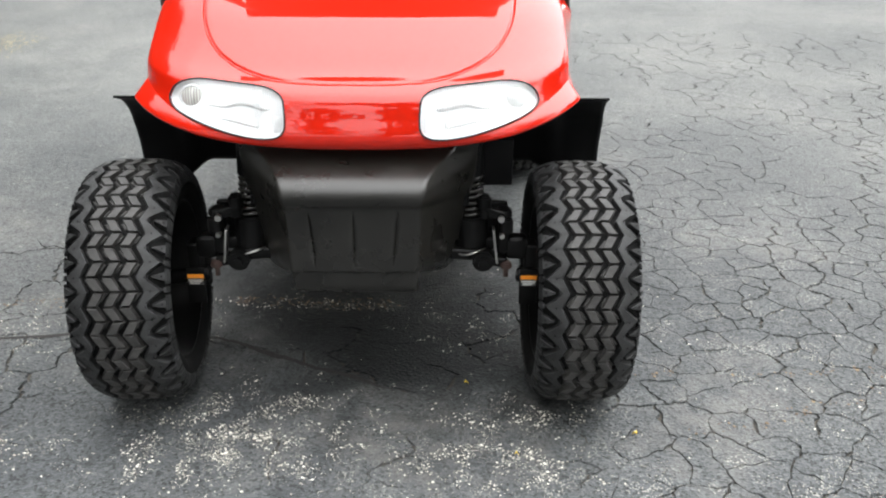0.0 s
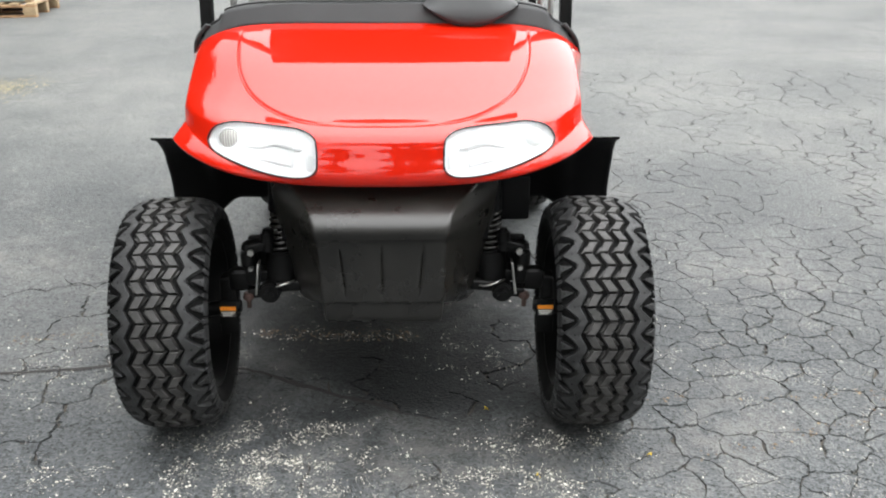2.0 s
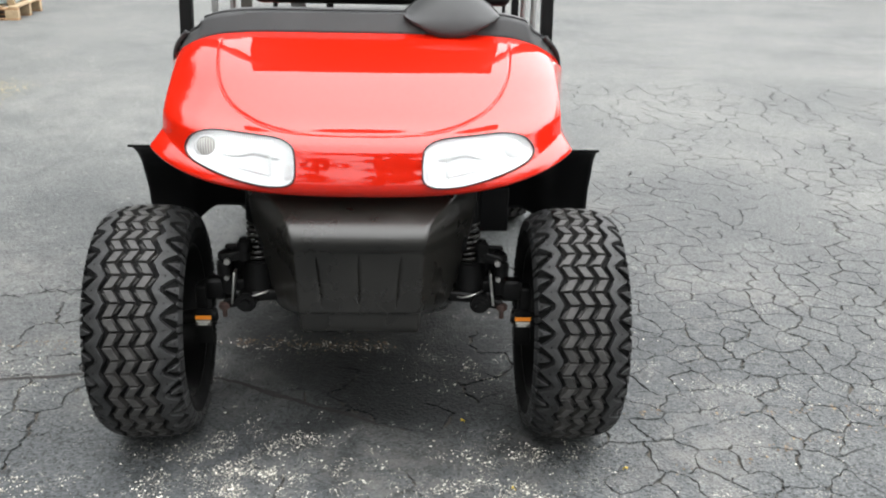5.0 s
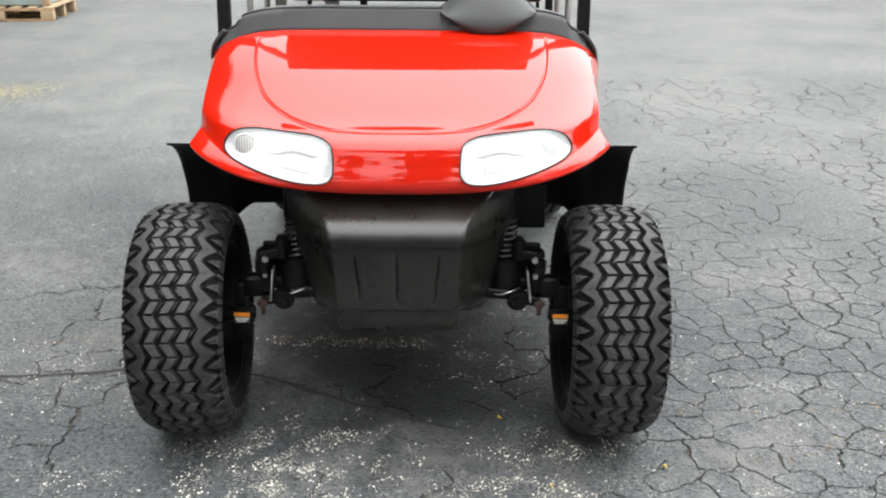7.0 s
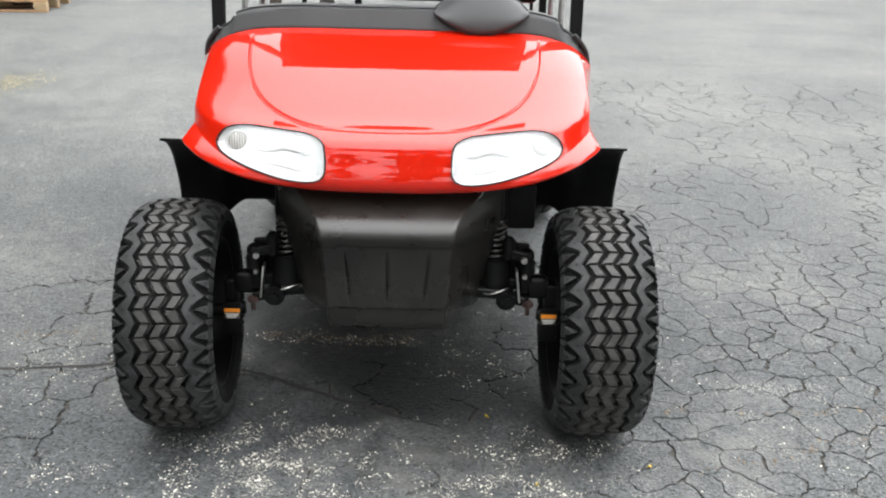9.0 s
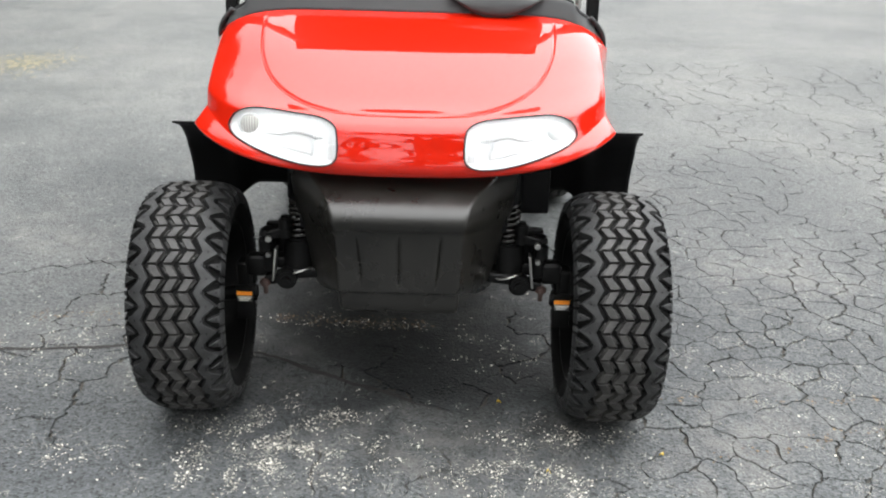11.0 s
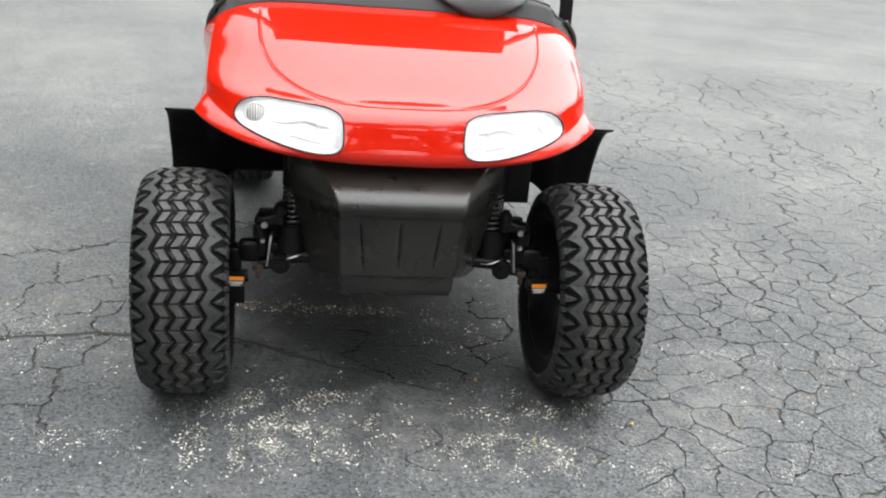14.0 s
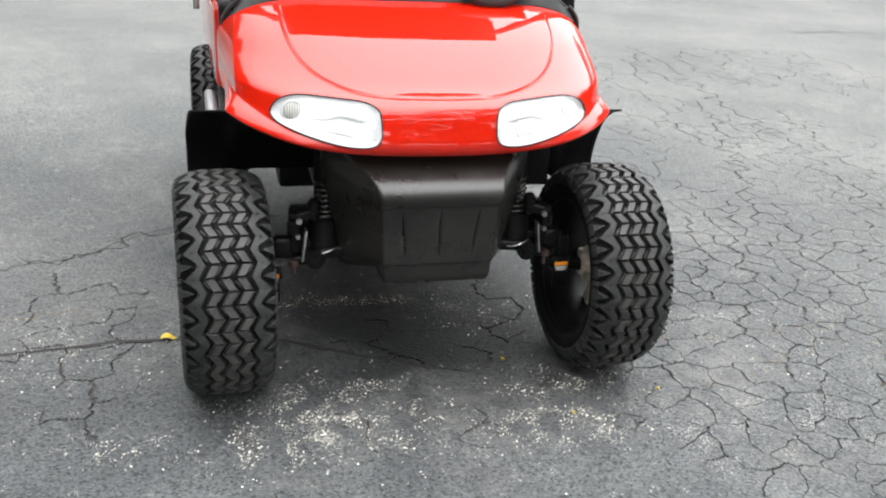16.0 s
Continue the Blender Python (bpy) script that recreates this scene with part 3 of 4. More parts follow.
def build_headlight(side):
    o = [(side * p[0], p[1]) for p in LAMP]
    if side < 0:
        o = o[::-1]
    body = ring_fill("headlight", o, lambda x, z, r: cowl_y(x, z) + 0.002 + 0.018 * (1 - r ** 6), CHROME, cart, "silver headlight reflector with clear lens")
    lens = ring_fill("lens", o, lambda x, z, r: cowl_y(x, z) - 0.001 - 0.006 * (1 - r ** 3), GLASS, body, "clear moulded plastic lens")
    thick(lens, 0.0025, -1.0)
    lens.visible_shadow = False
    v, f = tube([(x, cowl_y(x, z) - 0.003, z) for x, z in o], 0.0019, True, 8)
    obj("gasket", v, f, GASKET, body, "thin black rubber gasket")
    cx, cz = side * 0.336, 0.729
    y = cowl_y(cx, cz)
    bm = bmesh.new()
    bmesh.ops.create_uvsphere(bm, u_segments=32, v_segments=16, radius=0.0225, matrix=Matrix.Translation((cx, y + 0.018, cz)) @ Matrix.Diagonal((1, 0.5, 1, 1)))
    # right bulb wears the reflector colour, painting in the glare that hides it
    part("indicator_bulb", bm, BULB if side < 0 else CHROME, body, "small amber indicator bulb behind the lens")
    v, f = tube([(cx + 0.0245 * math.cos(t), y + 0.015, cz + 0.0245 * math.sin(t)) for t in np.linspace(0, 2 * math.pi, 40, endpoint=False)], 0.0022, True, 8)
    if side < 0:
        obj("indicator_ring", v, f, CHROME, body)
    for arc, thin, fat in (([(0.150, 0.716), (0.178, 0.712), (0.205, 0.722), (0.232, 0.726), (0.262, 0.714), (0.298, 0.716)], 0.0030, 0.0080), ([(0.178, 0.672), (0.212, 0.682), (0.252, 0.690), (0.292, 0.690)], 0.0034, 0.0060)):
        line = smoothline(arc, 2, False)
        k = len(line) - 1
        rs = [thin + (fat - thin) * math.exp(-((i / k - 0.45) / 0.30) ** 2) for i in range(k + 1)]
        v, f = tube([(side * x, cowl_y(side * x, z) + 0.0225, z) for x, z in line], rs, False, 12)
        obj("reflector_step", v, f, STEP, body, "fluted grey step of the reflector")
    for x, lo, hi in ((0.147, 0.672, 0.704), (0.151, 0.672, 0.704), (0.155, 0.672, 0.704), (0.159, 0.672, 0.704), (0.186, 0.724, 0.752), (0.190, 0.680, 0.752), (0.194, 0.676, 0.750), (0.198, 0.700, 0.750), (0.203, 0.730, 0.748)):
        v, f = tube([(side * x, cowl_y(side * x, z) + 0.006, z) for z in np.linspace(lo, hi, 5)], 0.0008, False, 6)
        obj("lens_flute", v, f, STEP, lens)


for side in (-1, 1):
    build_headlight(side)


def build_bumper():
    """Front face with a nose, rounded corners, side wings swept back, and a lower lip."""
    body = [  # corner x, y, z; rear edge of the wing x, y, z
        (0.228, -0.056, 0.664, 0.262, 0.0, 0.664), (0.222, -0.060, 0.640, 0.262, 0.0, 0.640), (0.209, -0.069, 0.622, 0.262, 0.0, 0.618), (0.189, -0.092, 0.607, 0.261, 0.0, 0.600),
        (0.166, -0.132, 0.595, 0.2595, 0.0, 0.583), (0.1515, -0.168, 0.582, 0.2580, 0.0, 0.567), (0.146, -0.188, 0.569, 0.2555, 0.0, 0.550), (0.1425, -0.194, 0.554, 0.2525, 0.0, 0.530),
        (0.140, -0.190, 0.540, 0.2470, 0.0, 0.508), (0.138, -0.1815, 0.524, 0.2410, 0.0, 0.488), (0.1345, -0.178, 0.480, 0.2295, 0.0, 0.440), (0.1335, -0.1785, 0.440, 0.2205, 0.0, 0.390),
        (0.1325, -0.1795, 0.420, 0.2165, 0.0, 0.362), (0.132, -0.180, 0.406, 0.210, -0.002, 0.337), (0.1315, -0.1805, 0.396, 0.196, -0.006, 0.322), (0.131, -0.181, 0.388, 0.176, -0.014, 0.316)]
    lip = [(0.130, -0.178, 0.386, 0.134, -0.10, 0.386), (0.1295, -0.175, 0.380, 0.134, -0.10, 0.380), (0.1285, -0.174, 0.350, 0.132, -0.10, 0.350), (0.1255, -0.166, 0.334, 0.130, -0.10, 0.334)]
    cols_f, cols_s, bend = 121, 18, 0.0045
    rows = []
    for row in list(spline(body, 120)) + list(spline(lip, 22)):
        c, r = np.array(row[:3]), np.array(row[3:])
        span = np.linalg.norm(r - c)
        a = c + (r - c) * min(0.45, bend / span)
        wf = c[0] - bend

        def front(x):
            z = c[2]
            y = c[1] - 0.10 * (c[0] ** 2 - x * x)
            f = min(1.0, max(0.0, (0.524 - z) / 0.03)) * min(1.0, max(0.0, (z - 0.392) / 0.03))
            for k in (0.0, 0.087, -0.087):
                dd = x - k + 0.012 * (0.5 - (z - 0.39) / 0.13) * (1 if k > 0 else -1 if k < 0 else 0)
                y += 0.008 * f * math.exp(-(dd / (0.0022 + 0.0024 * f)) ** 2)
            return np.array((x, y, z))
        half = [a + (r - a) * t for t in np.linspace(1, 0, cols_s, endpoint=False)]
        e = front(wf)
        for t in np.linspace(0, 1, 9, endpoint=False):
            half.append(a * (1 - t) ** 2 + c * 2 * t * (1 - t) + e * t * t)
        rows.append([tuple(p) for p in half] + [tuple(front(x)) for x in np.linspace(wf, -wf, cols_f)] + [(-p[0], p[1], p[2]) for p in half[::-1]])
    n = len(rows[0])
    verts = [p for row in rows for p in row]
    faces = [(j * n + i, (j + 1) * n + i, (j + 1) * n + i + 1, j * n + i + 1) for j in range(len(rows) - 1) for i in range(n - 1)]
    b = obj("bumper", verts, faces, PLASTIC, cart, "matt black moulded plastic front bumper with three creases", sharp=40)
    thick(b, 0.005, -1.0)


build_bumper()


def build_liner(side):
    """Wheel-arch liner with its flared outer edge, round the front axle."""
    cols, rows = 34, 30
    inner = spline([(-0.04, 0.69), (0.12, 0.665), (0.27, 0.59), (0.345, 0.465)], rows)
    outer = spline([(0.115, 0.684), (0.20, 0.655), (0.275, 0.60), (0.315, 0.53), (0.328, 0.47), (0.330, 0.41)], rows)
    verts, faces = [], []
    for i in range(cols):
        f = i / (cols - 1)
        k = min(1.0, max(0.0, (f - 0.5) / 0.25))
        k = k * k * (3 - 2 * k)
        for j in range(rows):
            g = j / (rows - 1)
            y, z = inner[j] * (1 - k) + outer[j] * k
            xo = 0.568 + 0.020 * min(1.0, 2.2 * g)
            lip = max(0.0, (f - 0.94) / 0.06)
            verts.append((side * (0.235 + (xo - 0.235) * f), y - 0.004 * lip * g, z))
    for i in range(cols - 1):
        for j in range(rows - 1):
            q = (i * rows + j, i * rows + j + 1, (i + 1) * rows + j + 1, (i + 1) * rows + j)
            faces.append(q if side > 0 else q[::-1])
    ob = obj("wheel_arch_liner", verts, faces, LINER, cart, "black plastic wheel-arch liner with flared edge")
    thick(ob, 0.005)
    bm = bmesh.new()
    box(bm, (0.012, 0.36, 0.2), pose(side * 0.238, 0.16, 0.57), 0.003)
    part("inner_panel", bm, LINER, ob)
    if side > 0:
        bm = bmesh.new()
        box(bm, (0.075, 0.10, 0.11), pose(0.308, 0.09, 0.555), 0.006)
        part("control_box", bm, LINER, ob, "black box hanging inside the wheel arch")


for side in (-1, 1):
    build_liner(side)


def build_dash():
    """Black strip between bonnet and windscreen base."""
    xs = 0.487 * np.sin(np.linspace(-1, 1, 161) * math.pi / 2)
    yc, zc, w, yb, zs, n, q, up = COWL[-1]
    verts, faces = [], []
    prof = 10
    for x in xs:
        s = min(1.0, abs(x) / w)
        y0 = float(plan(s, yc, yb, n))
        z0 = zc + (zs - zc) * s ** q
        k = min(1.0, max(0.0, (abs(x) - 0.400) / 0.022))
        h = (0.050 - 0.018 * k * k * (3 - 2 * k)) * (1 - 0.75 * max(0.0, (abs(x) - 0.470) / 0.024) ** 2)
        for t in range(prof):
            e = t / (prof - 1)
            verts.append((x * (1 - 0.03 * e), y0 - 0.006 + 0.026 * e + 0.05 * max(0, e - 0.72) / 0.28 * 1.0, z0 - 0.004 + h * (min(e, 0.72) / 0.72) + 0.004 * max(0, e - 0.72) / 0.28))
    for i in range(len(xs) - 1):
        for t in range(prof - 1):
            faces.append((i * prof + t, (i + 1) * prof + t, (i + 1) * prof + t + 1, i * prof + t + 1))
    ob = obj("dash_trim", verts, faces, DASH, cart, "matt dark grey plastic trim strip above the bonnet", sharp=50)
    thick(ob, 0.006, -1.0)
    ridge = [Vector(verts[i * prof + 7]) + Vector((0, -0.001, 0.001)) for i in range(len(xs))]
    for lo, hi, r, name in ((-0.40, 0.40, 0.0026, "top_bead"), (-0.488, -0.398, 0.0050, "corner_bead"), (0.398, 0.488, 0.0050, "corner_bead")):
        v, f = tube([p for p in ridge if lo <= p.x <= hi], r, False, 8)
        obj(name, v, f, BEAD, ob, "dark moulded bead along the trim")
    bm = bmesh.new()
    box(bm, (0.84, 0.16, 0.02), pose(0, 0.35, 0.940), 0.006)
    part("dash_top", bm, DASH, ob)
    for side in (-1, 1):
        edge = smoothline([(0.440, 0.256, 0.936), (0.463, 0.267, 0.913), (0.476, 0.279, 0.893), (0.4825, 0.291, 0.874), (0.485, 0.302, 0.854)], 2, False)
        v, f = tube([(side * x, y, z) for x, y, z in edge], 0.0055)
        obj("trim_end", v, f, DASH, ob)
        v = [(side * x, y + 0.003, z) for x, y, z in edge] + [(side * 0.428, y + 0.008, z - 0.004) for x, y, z in edge]
        k = len(edge)
        cheek = obj("trim_cheek", v, [(i, i + 1, k + i + 1, k + i) for i in range(k - 1)], DASH, ob)
        thick(cheek, 0.006)
    # instrument pod: a lens-shaped bulge
    verts, faces = [], []
    nu, nv = 40, 24
    for i in range(nu + 1):
        u = -1 + 2 * i / nu
        for j in range(nv + 1):
            v = -1 + 2 * j / nv
            hgt = 0.053 * math.cos(u * math.pi / 2) ** 0.85
            z = 0.990 + v * max(hgt, 0.001) * (1.0 if v < 0 else 1.1)
            bulge = 0.034 * max(0.0, (1 - u * u) * (1 - v * v)) ** 0.5
            y = 0.235 - bulge + 0.030 * v
            verts.append((0.206 + 0.115 * u, y, z))
    for i in range(nu):
        for j in range(nv):
            a = i * (nv + 1) + j
            faces.append((a, a + nv + 1, a + nv + 2, a + 1))
    pod = obj("instrument_pod", verts, faces, DASH, cart, "lens-shaped dark plastic steering column pod")
    thick(pod, 0.004, -1.0)
    for edge, reach in ((nv, 1.0), (0, 0.55)):
        line = [Vector(verts[i * (nv + 1) + edge]) for i in range(nu + 1) if abs(-1 + 2 * i / nu) <= reach]
        v, f = tube(line, 0.0026, False, 8)
        obj("pod_rim", v, f, BEAD, pod, "dark edge of the pod")


build_dash()


def build_canopy():
    """Roof struts and roof; the roof hangs over the seat and shows in the paint."""
    for side in (-1, 1):
        bm = bmesh.new()
        pts = [Vector((side * 0.447, 0.286, 0.90)), Vector((side * 0.452, 0.38, 1.45)), Vector((side * 0.47, 0.46, 1.92))]
        for a, b in zip(pts, pts[1:]):
            d = b - a
            m = Matrix.Translation((a + b) / 2) @ d.to_track_quat('Z', 'Y').to_matrix().to_4x4()
            box(bm, (0.030, 0.040, d.length + 0.01), m, 0.006)
        part("front_strut", bm, STEEL, cart, "black steel windscreen strut")
        bm = bmesh.new()
        box(bm, (0.03, 0.04, 1.05), pose(side * 0.50, 1.98, 1.40), 0.006)
        part("rear_strut", bm, STEEL, cart)
    bm = bmesh.new()
    box(bm, (1.14, 1.74, 0.05), pose(0, 1.25, 1.93), 0.02, 3)
    part("roof", bm, CANOPY, cart, "dark plastic canopy roof")


build_canopy()


def build_rear():
    """Seat, hip rails, rear body, sills and chassis."""
    bm = bmesh.new()
    box(bm, (0.98, 0.46, 0.11), pose(0, 1.02, 0.80), 0.03, 3)
    part("seat", bm, VINYL, cart, "black vinyl bench seat")
    bm = bmesh.new()
    box(bm, (0.90, 0.09, 0.36), pose(0, 1.30, 1.092, -8), 0.03, 3)
    part("backrest", bm, VINYL, cart, "black vinyl seat backrest")
    for x, w, mat in ((-0.492, 0.040, OLIVE), (-0.306, 0.054, GREYRAIL), (0.306, 0.054, GREYRAIL), (-0.388, 0.016, STEEL), (-0.192, 0.026, STEEL), (0.437, 0.012, STEEL), (0.478, 0.027, STEEL)):
        bm = bmesh.new()
        box(bm, (w, 0.02, 0.32), pose(x, 1.36, 0.92, -6), 0.004)
        part("backrest_bracket", bm, mat, cart)
    for side in (-1, 1):
        pts = smoothline([(side * 0.541 - 0.02, 1.15, 0.78), (side * 0.541 - 0.02, 1.15, 1.02), (side * 0.541 - 0.02, 1.24, 1.06), (side * 0.541 - 0.02, 1.42, 1.06), (side * 0.541 - 0.02, 1.46, 0.98), (side * 0.541 - 0.02, 1.46, 0.80)], 2, False)
        v, f = tube(pts, 0.011)
        obj("hip_rail", v, f, GREYRAIL, cart, "grey bent metal hip rail")
        # rear quarter
        bm = bmesh.new()
        box(bm, (0.10, 1.10, 0.27), pose(side * 0.452, 1.53, 0.675), 0.03, 4)
        for v in bm.verts:
            v.co.z -= 0.05 * max(0.0, v.co.y - 1.3) * (v.co.z > 0.675)
            if side * v.co.x > 0.45:
                v.co.x += side * 0.055 * min(1.0, (v.co.y - 0.98) / 0.45)
        part("rear_quarter", bm, PAINT, cart, "glossy red rear body side")
        bm = bmesh.new()
        box(bm, (0.036, 0.50, 0.085), pose(side * 0.520, 0.80, 0.485, 0, 0, side * -2), 0.016, 4)
        part("sill", bm, ROCKER, cart, "bright aluminium rocker sill")
        bm = bmesh.new()
        box(bm, (0.045, 0.26, 0.15), pose(side * 0.462, 0.42, 0.78), 0.012, 3)
        part("cowl_side", bm, PAINT, cart)
        bm = bmesh.new()
        box(bm, (0.05, 1.9, 0.07), pose(side * 0.2, 1.0, 0.43), 0.006)
        part("chassis_rail", bm, STEEL, cart)
    bm = bmesh.new()
    box(bm, (1.0, 1.50, 0.03), pose(0, 1.19, 0.452), 0.006)
    # unseen forward tray, added to cut light on the ground below
    box(bm, (0.50, 0.42, 0.03), pose(0, 0.27, 0.437), 0.006)
    part("floor_pan", bm, STEEL, cart)
    # unseen box under the seat, added to keep rear light off the ground
    bm = bmesh.new()
    box(bm, (0.62, 0.55, 0.25), pose(0, 1.15, 0.345), 0.02)
    part("underbody_light_block", bm, STEEL, cart)
    bm = bmesh.new()
    box(bm, (0.86, 0.9, 0.24), pose(0, 1.58, 0.64), 0.02)
    part("rear_tub", bm, LINER, cart)
    bm = bmesh.new()
    cyl(bm, 0.035, 0.035, (-0.45, 1.70, 0.28), (0.45, 1.70, 0.28), 20)
    box(bm, (0.2, 0.22, 0.18), pose(0.05, 1.70, 0.29), 0.03)
    # unseen box ahead of the axle, added to block light from behind
    box(bm, (0.62, 0.5, 0.2), pose(0, 1.33, 0.34), 0.02)
    part("rear_axle", bm, STEEL, cart)


build_rear()


# ---- wheels ----
TYRE_R = 0.28
PITCHES = 28


def crown(x):
    """Radius of the tread surface at x across the tyre."""
    s = abs(x) / 0.104
    return TYRE_R - 0.008 * s ** 2 - 0.020 * s ** 5


def block(verts, faces, poly, h, ang0, drop=0.0):
    """One tread block: a tapered prism on the tyre; poly rows (x, s), s along the circumference."""
    b = len(verts)
    n = len(poly)
    cx, cs = sum(p[0] for p in poly) / n, sum(p[1] for p in poly) / n
    for k, (inset, dr) in enumerate(((-0.0016, -h), (0.0004, -drop - 0.0014), (0.0016, -drop))):
        for x, s in poly:
            d = math.hypot(x - cx, s - cs) + 1e-9
            xx, ss = x - (x - cx) / d * inset, s - (s - cs) / d * inset
            a = ang0 + ss / TYRE_R
            r = crown(xx) + dr
            verts.append((xx, r * math.sin(a), r * math.cos(a)))
    for k in range(2):
        for i in range(n):
            j = (i + 1) % n
            faces.append((b + k * n + i, b + k * n + j, b + (k + 1) * n + j, b + (k + 1) * n + i))
    faces.append(tuple(b + 2 * n + i for i in range(n)))


def lug_mesh(name, polys, mat, h):
    """Tread blocks of one mesh; polys rows (outline, how far it lies below the tread)."""
    verts, faces = [], []
    for poly, drop in polys:
        block(verts, faces, poly, h, 0.0, drop)
    me = bpy.data.meshes.new(name)
    me.from_pydata(verts, [], faces)
    bm = bmesh.new()
    bm.from_mesh(me)
    bmesh.ops.recalc_face_normals(bm, faces=bm.faces)
    bm.to_mesh(me)
    bm.free()
    me.materials.append(mat)
    return me


def build_wheel():
    wheel = empty("front_wheel")
    prof = [(-0.086, 0.183), (-0.094, 0.188), (-0.102, 0.202), (-0.106, 0.218), (-0.104, 0.232), (-0.100, 0.242)]
    prof += [(x, crown(x) - 0.0155) for x in np.linspace(-0.097, 0.097, 25)]
    prof += [(-x, r) for x, r in prof[:6][::-1]]
    v, f = lathe(prof, seg=112)
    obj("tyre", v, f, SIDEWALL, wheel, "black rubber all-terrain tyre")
    P = 2 * math.pi * TYRE_R / PITCHES
    W, S, H, L = 0.0190, 0.0150, 0.0270, 0.0052       # block, its slant, its length, the low ledge beside it
    meshes = []
    for c in (-0.0338, 0.0, 0.0338):
        l = c - W / 2 - S / 2
        t = 0.0015 + P / 2
        meshes.append(lug_mesh("tread_block", [([(l, 0.0015), (l + W, 0.0015), (l + W + S, 0.0015 + H), (l + S, 0.0015 + H)], 0.0),
                                               ([(l - L, 0.0035), (l, 0.0035), (l + S * 0.8, H * 0.8), (l + S * 0.8 - L, H * 0.8)], 0.0105)], RUBBER, 0.017))
        meshes.append(lug_mesh("tread_block", [([(l + S, t), (l + W + S, t), (l + W, t + H), (l, t + H)], 0.0),
                                               ([(l + W + S, t + 0.004), (l + W + S + L, t + 0.004), (l + W + L + S * 0.25, t + H * 0.75), (l + W + S * 0.25, t + H * 0.75)], 0.0105)], RUBBER, 0.017))
    for k in range(PITCHES):
        for me in meshes:
            b = new("tread_block", me)
            b.parent = wheel
            b.rotation_euler = (-2 * math.pi * k / PITCHES, 0, 0)
    lugs, rib_v, rib_f, pin_v, pin_f = [], [], [], [], []
    for k in range(PITCHES):
        for sgn in (-1, 1):
            near, far = (0.0492, 0.0644) if sgn > 0 else (0.0644, 0.0492)

            def edge(q):
                """Inner edge of the shoulder at q pitches."""
                q = q % 1
                return near + (far - near) * (1 - abs(2 * q - 1))

            def outer(q):
                """Outer edge of the zigzag rib at q pitches."""
                q = (q + (0.0 if sgn > 0 else 0.5)) % 1
                return max(0.0690 if min(q, 1 - q) < 0.07 else 0.0, 0.0640 + 0.0320 * (1 - abs(2 * q - 1)) ** 1.1)

            b = len(rib_v)
            qs = (0.0, 0.069, 0.075, 0.25, 0.425, 0.431, 0.5, 0.569, 0.575, 0.75, 0.925, 0.931, 1.0)
            for q in qs:
                a = (q + k) * P / TYRE_R
                for x, dr in ((edge(q) - 0.0012, -0.016), (edge(q), -0.001), (edge(q) + 0.0014, 0.0), (outer(q) - 0.0014, 0.0), (outer(q), -0.001), (outer(q) + 0.0012, -0.016)):
                    r = crown(x) + dr
                    rib_v.append((sgn * x, r * math.sin(a), r * math.cos(a)))
            for n in range(12):
                for c in range(5):
                    g = (b + n * 6 + c, b + n * 6 + c + 1, b + n * 6 + c + 7, b + n * 6 + c + 6)
                    rib_f.append(g if sgn < 0 else g[::-1])
            q0 = 0.0 if sgn > 0 else 0.5
            wedge = [(0.0780, 0.985 + q0), (0.0780, 1.015 + q0), (0.0900, 1.10 + q0), (0.1040, 1.18 + q0), (0.1040, 0.82 + q0), (0.0900, 0.90 + q0)]
            small = [(0.0985, 0.43 + q0), (0.0985, 0.57 + q0), (0.1040, 0.60 + q0), (0.1040, 0.40 + q0)]
            for p in (wedge, small):
                lugs.append(([(sgn * x, (q + k) * P) for x, q in (p if sgn < 0 else p[::-1])], 0.0))
            # flat dark hexagons on the surface paint in the shade of pin holes
            for x, q in ((0.0765, 0.5 + q0), (0.0965, 1.0 + q0), (0.066, 0.02 + q0)):
                b = len(pin_v)
                for i in range(6):
                    xx, a = x + 0.0017 * math.cos(i * math.pi / 3), ((q + k) * P + 0.0026 * math.sin(i * math.pi / 3)) / TYRE_R
                    r = crown(xx) + 0.0004
                    pin_v.append((sgn * xx, r * math.sin(a), r * math.cos(a)))
                pin_f.append(tuple(range(b, b + 6)))
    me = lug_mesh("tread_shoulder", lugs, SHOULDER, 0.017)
    pins = obj("pin_hole_dots", pin_v, pin_f, SIDEWALL, wheel, "small dark dots painting in the shade of pin holes on the tread shoulder", smooth=False)
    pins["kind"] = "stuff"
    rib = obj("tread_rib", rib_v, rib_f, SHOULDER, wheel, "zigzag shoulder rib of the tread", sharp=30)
    rib["kind"] = "stuff"
    verts, faces = [], []
    for k in range(PITCHES):
        for sgn in (-1, 1):
            for s0, wd in ((0.72, 0.56), (0.40, 0.20)) if sgn > 0 else ((0.22, 0.56), (0.90, 0.20)):
                b = len(verts)
                for ss in (s0, s0 + wd):
                    a = (ss + k) * P / TYRE_R
                    for x, r in ((0.1020, crown(0.1035) - 0.001), (0.1068, 0.2420), (0.1088, 0.2300), (0.1050, 0.2240), (0.0990, 0.2360)):
                        verts.append((sgn * x, r * math.sin(a), r * math.cos(a)))
                faces.append(tuple(b + i for i in range(5)))
                faces.append(tuple(b + 5 + i for i in range(4, -1, -1)))
                for i in range(5):
                    j = (i + 1) % 5
                    faces.append((b + i, b + 5 + i, b + 5 + j, b + j))
    ob = new("tread_shoulder", me)
    ob.parent = wheel
    tagged(ob, "black wedge-shaped shoulder lugs", kind="stuff")
